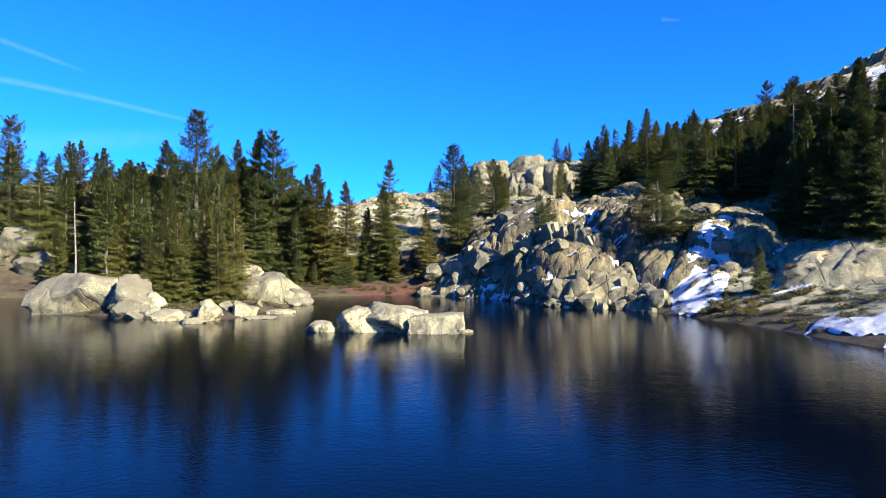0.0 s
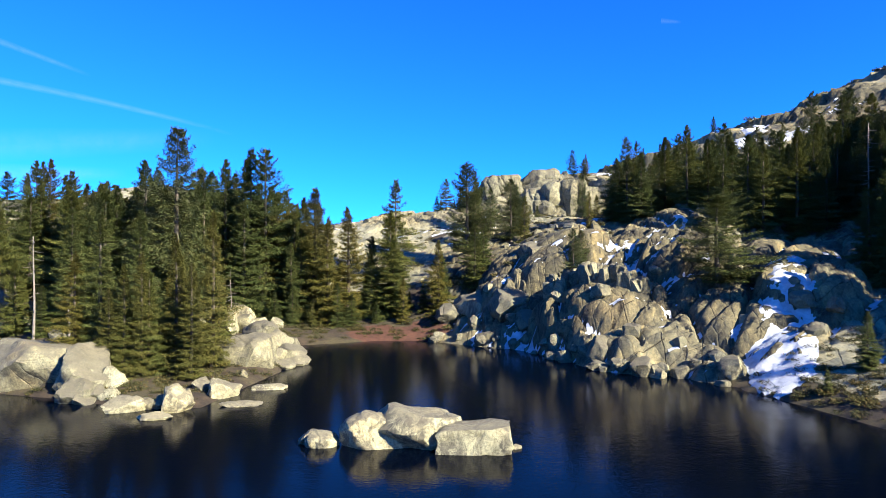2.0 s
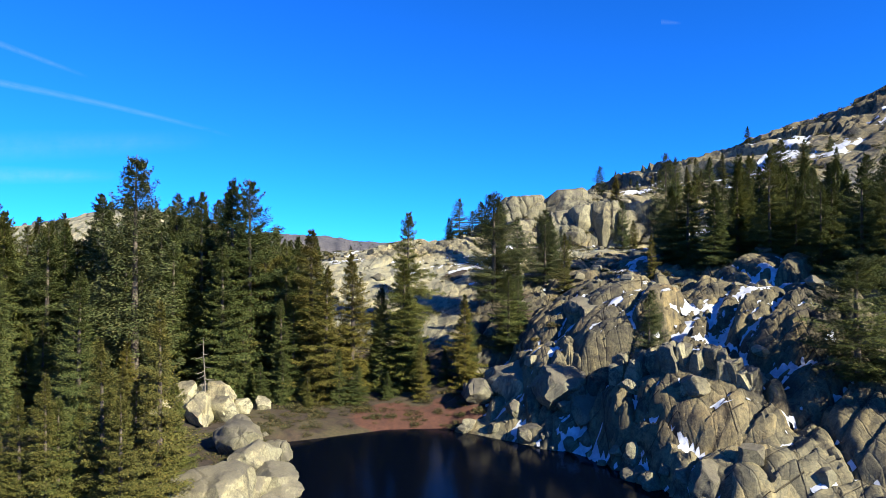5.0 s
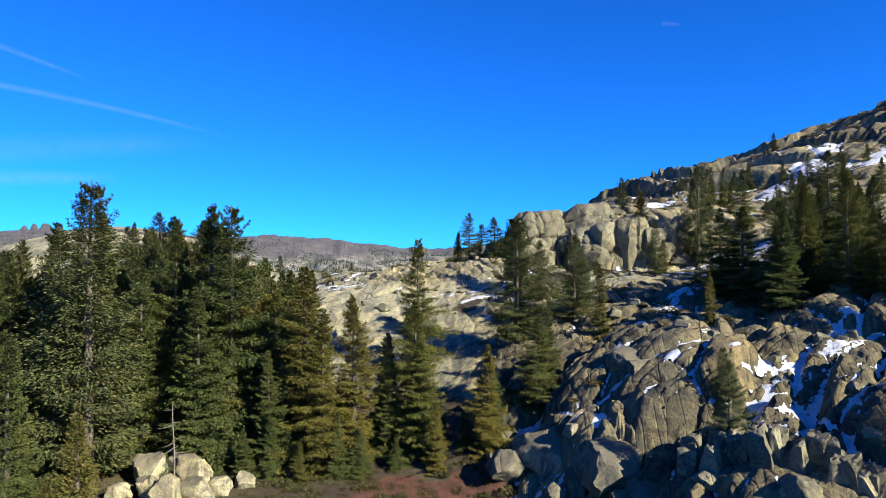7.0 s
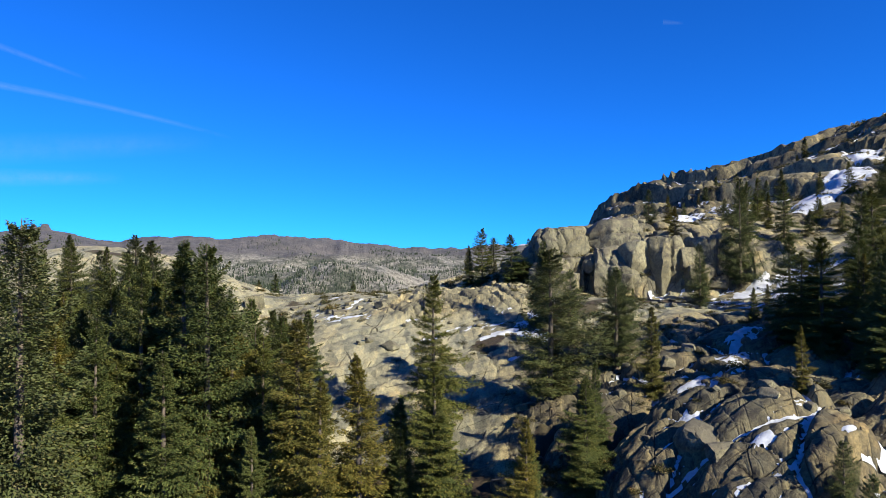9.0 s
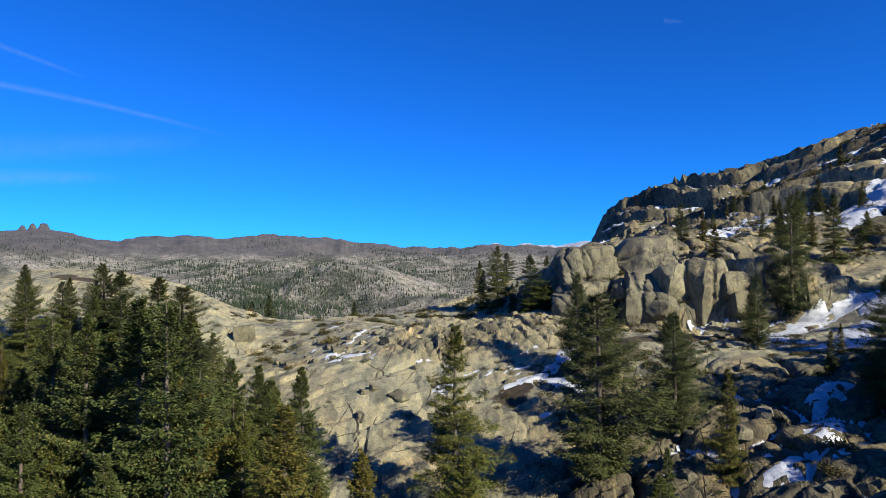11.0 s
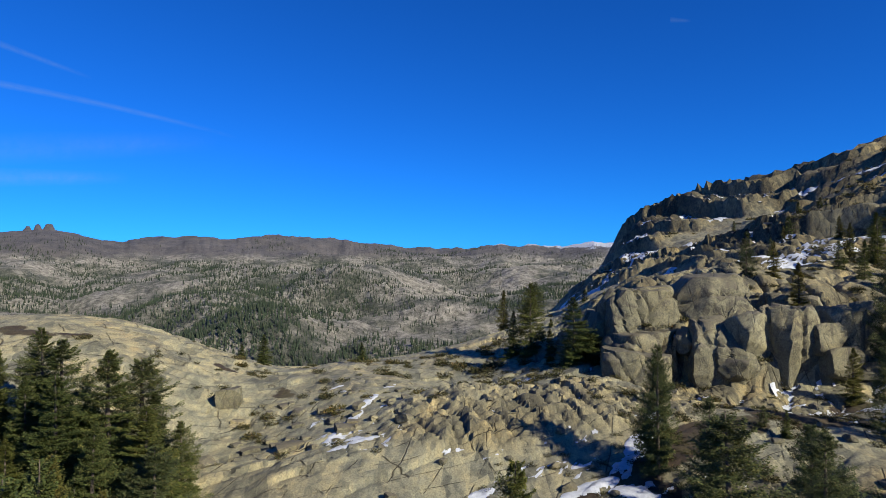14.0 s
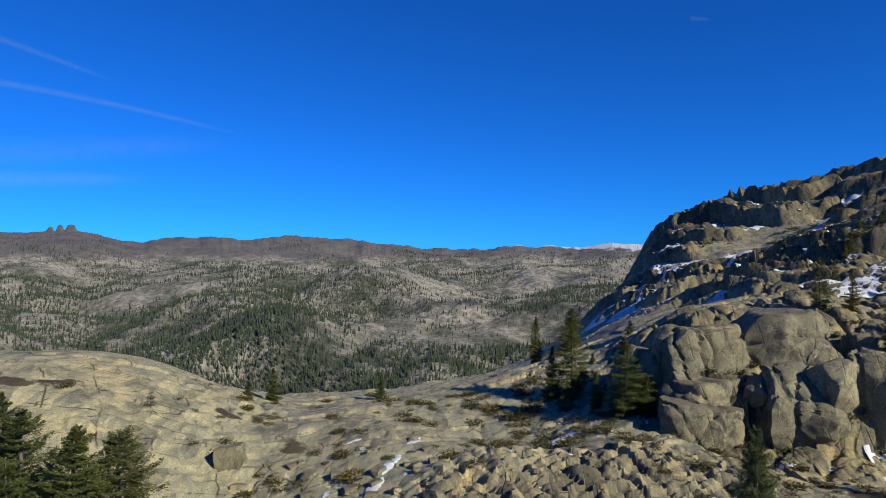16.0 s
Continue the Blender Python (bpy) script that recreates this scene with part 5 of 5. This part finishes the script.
for x, y, r in ((-27.5, 185.7, 1.7), (-25.8, 186.5, 1.3), (-20.8, 183.3, 1.2), (-37.2, 159.7, 0.9), (-35.1, 157.5, 1.0), (-28.6, 161.0, 1.2), (-11.8, 180.1, 1.6), (-9.1, 176.0, 1.7), (-6.8, 177.2, 1.8), (-14.6, 181.5, 1.4), (-44.5, 176.0, 1.2), (-46.5, 181.0, 1.3)):
    shrub(x, y, r)


def brush_cover(boxes, seed):
    """Low growth too scattered to count, as one mesh."""
    r = random.Random(seed)
    shapes = []
    for me in SHRUBS:
        co = np.empty(len(me.vertices) * 3)
        me.vertices.foreach_get("co", co)
        shapes.append(co.reshape(-1, 3)[:660])
    V = []
    spots = np.array([(r.uniform(x0, x1), r.uniform(y0, y1), r.uniform(lo, hi)) for x0, x1, y0, y1, count, lo, hi in boxes for _ in range(count)])
    spots = spots[shore_distance(spots[:, 0], spots[:, 1]) > 0.3]
    feet = land(spots[:, 0], spots[:, 1])[0]
    for (x, y, size), z in zip(spots, feet):
        a = r.uniform(0, 6.28)
        p = r.choice(shapes) * np.array([size, size, size * 0.7])
        V.append(np.stack([x + p[:, 0] * math.cos(a) - p[:, 1] * math.sin(a), y + p[:, 0] * math.sin(a) + p[:, 1] * math.cos(a), z - 0.1 + p[:, 2]], -1))
    V = np.concatenate(V)
    F = np.arange(len(V)).reshape(-1, 3)
    me = mesh_from("brush", V, F)
    me.materials.append(NEEDLES_BRUSH)
    return tagged(new("brush", me), "scattered low olive-brown brush on rock and soil", "brush", kind="stuff")


brush_cover([(-24, -16, 58, 92, 150, 0.3, 0.8), (-40, -30, 60, 70, 50, 0.3, 0.7), (21, 34, 44, 66, 170, 0.3, 0.75), (-22, -3, 94, 101, 90, 0.3, 0.8), (-32, -17, 74, 100, 90, 0.3, 0.8), (-10, 7, 159, 172, 40, 0.5, 1.4), (-46, -18, 90, 103, 120, 0.3, 0.9), (-2, 20, 104, 128, 70, 0.3, 0.9), (-26, 30, 132, 165, 70, 0.25, 0.9), (0, 34, 128, 154, 130, 0.3, 1.0), (-8, 8, 132, 142, 40, 0.3, 0.8), (8, 50, 160, 186, 60, 0.5, 1.3), (50, 110, 170, 250, 120, 0.8, 2.0),
             (60, 200, 220, 345, 160, 1.2, 2.8), (-60, -25, 145, 190, 40, 0.4, 1.2), (-24, -4, 172, 188, 34, 0.5, 1.4), (-46, -40, 168, 190, 14, 0.5, 1.2), (-32, -20, 58, 70, 60, 0.3, 0.8), (-62, -36, 78, 92, 60, 0.3, 0.8), (22, 44, 48, 66, 60, 0.25, 0.7)], 3)


# ---------------------------------------------------------------- far woods
def far_woods():
    r = np.random.RandomState(9)
    n = 130000
    R = 400 * (3900 / 400) ** r.rand(n)
    A = np.radians(r.uniform(-41, 30, n))
    X, Y = -10 + R * np.sin(A), 60 + R * np.cos(A)
    want = 0.85 * fbm(X / 330, Y / 330, 6, 31, 0.6) + 0.45 * np.exp(-((R - 800) / 330) ** 2) + 0.3 * step(-0.1, 0.15, A) * (R < 1700) + 0.6 * np.exp(-((R - 2500) / 320) ** 2) * (1 - step(-0.55, -0.4, A))
    keep = want + r.normal(0, 0.32, n) - 0.35 * step(2900, 3600, R) > 0.2
    R, A, X, Y = R[keep], A[keep], X[keep], Y[keep]
    Z = valley_height(R, A)
    n = len(R)
    H = r.uniform(6, 12, n) * (1 + 0.35 * (R > 1800))
    W = H * r.uniform(0.13, 0.2, n)
    sides = 5
    ang = np.arange(sides) * 2 * math.pi / sides
    verts, faces = [], []
    for t, (z0, z1, w) in enumerate(((0.05, 0.7, 1.0), (0.4, 1.0, 0.65))):
        turn = r.uniform(0, 6.28, n)[:, None]
        rad = W[:, None] * w * r.uniform(0.6, 1.25, (n, sides))
        ring = np.stack([X[:, None] + rad * np.cos(ang + turn), Y[:, None] + rad * np.sin(ang + turn), Z[:, None] + H[:, None] * (z0 + r.uniform(-0.05, 0.05, (n, sides)))], -1)
        tip = np.stack([X, Y, Z + H * z1], -1)[:, None, :]
        verts.append(np.concatenate([ring, tip], 1))
    V = np.concatenate(verts, 1).reshape(-1, 3)
    base = (np.arange(n) * 12)[:, None]
    tri = np.array([(6 * t + i, 6 * t + (i + 1) % sides, 6 * t + 5) for t in range(2) for i in range(sides)])
    F = (base[:, :, None] + tri[None]).reshape(-1, 3)
    me = bpy.data.meshes.new("far_woods")
    me.vertices.add(len(V))
    me.vertices.foreach_set("co", V.astype(np.float32).ravel())
    me.loops.add(len(F) * 3)
    me.loops.foreach_set("vertex_index", F.astype(np.int32).ravel())
    me.polygons.add(len(F))
    me.polygons.foreach_set("loop_start", np.arange(0, len(F) * 3, 3, dtype=np.int32))
    me.update()
    me.materials.append(NEEDLES_FAR)
    return tagged(new("far_woods", me), "dark conifer forest spread over the far valley", "forest", kind="stuff")


far_woods()


# ---------------------------------------------------------------- vapour trails
def make_vapour(name, strength):
    k = Mat(name)
    k.t.nodes.remove(k.b)
    uv = k.t.nodes.new("ShaderNodeUVMap")
    sep = k.t.nodes.new("ShaderNodeSeparateXYZ")
    k.link(uv.outputs[0], sep.inputs[0])
    mp = k.t.nodes.new("ShaderNodeMapping")
    mp.inputs["Scale"].default_value = (9, 1.2, 1)
    k.link(uv.outputs[0], mp.inputs["Vector"])
    n = k.noise(mp.outputs[0], 2.0, 5, 0.6)
    across = k.ramp(sep.outputs[1], [(0.0, (0, 0, 0)), (0.45, (1, 1, 1)), (0.6, (0.8, 0.8, 0.8)), (1.0, (0, 0, 0))])
    along = k.ramp(sep.outputs[0], [(0.0, (1, 1, 1)), (0.7, (0.8, 0.8, 0.8)), (1.0, (0, 0, 0))])
    fac = k.math("MULTIPLY", k.math("MULTIPLY", across, along), k.math("MULTIPLY", n, strength))
    glow = k.node("ShaderNodeEmission", Color=(0.6, 0.85, 1.0, 1), Strength=1.15)
    clear = k.t.nodes.new("ShaderNodeBsdfTransparent")
    m = k.t.nodes.new("ShaderNodeMixShader")
    k.link(fac, m.inputs[0])
    k.link(clear.outputs[0], m.inputs[1])
    k.link(glow.outputs[0], m.inputs[2])
    k.link(m.outputs[0], k.t.nodes["Material Output"].inputs[0])
    return k.m


def vapour_trail(start, end, width, bow, strength, label):
    """A thin band of ice cloud high in the distance; start and end as (right, up) per unit ahead."""
    dist, n = 4600.0, 24
    bm = bmesh.new()
    uvl = bm.loops.layers.uv.new("UVMap")
    rows = []
    for i in range(n + 1):
        f = i / n
        u, v = start[0] + (end[0] - start[0]) * f, start[1] + (end[1] - start[1]) * f + bow * 4 * f * (1 - f)
        pair = [bm.verts.new((-10 + dist * u, 60 + dist, 26 + dist * (v + s * width * (1.3 - 0.6 * f)))) for s in (-0.5, 0.5)]
        rows.append((f, pair))
    for (f0, a), (f1, b) in zip(rows, rows[1:]):
        face = bm.faces.new((a[0], b[0], b[1], a[1]))
        for loop, uv in zip(face.loops, ((f0, 0), (f1, 0), (f1, 1), (f0, 1))):
            loop[uvl].uv = uv
    me = bpy.data.meshes.new("vapour_trail")
    bm.to_mesh(me)
    bm.free()
    me.materials.append(make_vapour("vapour", strength))
    ob = new("vapour_trail", me)
    ob.visible_shadow = False
    return tagged(ob, label, "cloud", kind="structure")


vapour_trail((-0.78, 0.295), (-0.33, 0.195), 0.012, 0.006, 0.3, "thin white vapour trail fading across the sky")
vapour_trail((-0.76, 0.365), (-0.56, 0.29), 0.012, 0.0, 0.24, "faint short vapour trail in the sky")
vapour_trail((-0.80, 0.135), (-0.50, 0.132), 0.03, 0.0, 0.3, "faint wisp of high cloud")
vapour_trail((-0.80, 0.175), (-0.36, 0.19), 0.05, 0.0, 0.16, "faint veil of high cloud")
vapour_trail((0.353, 0.379), (0.386, 0.377), 0.008, 0.0, 0.16, "tiny white wisp of high cloud")
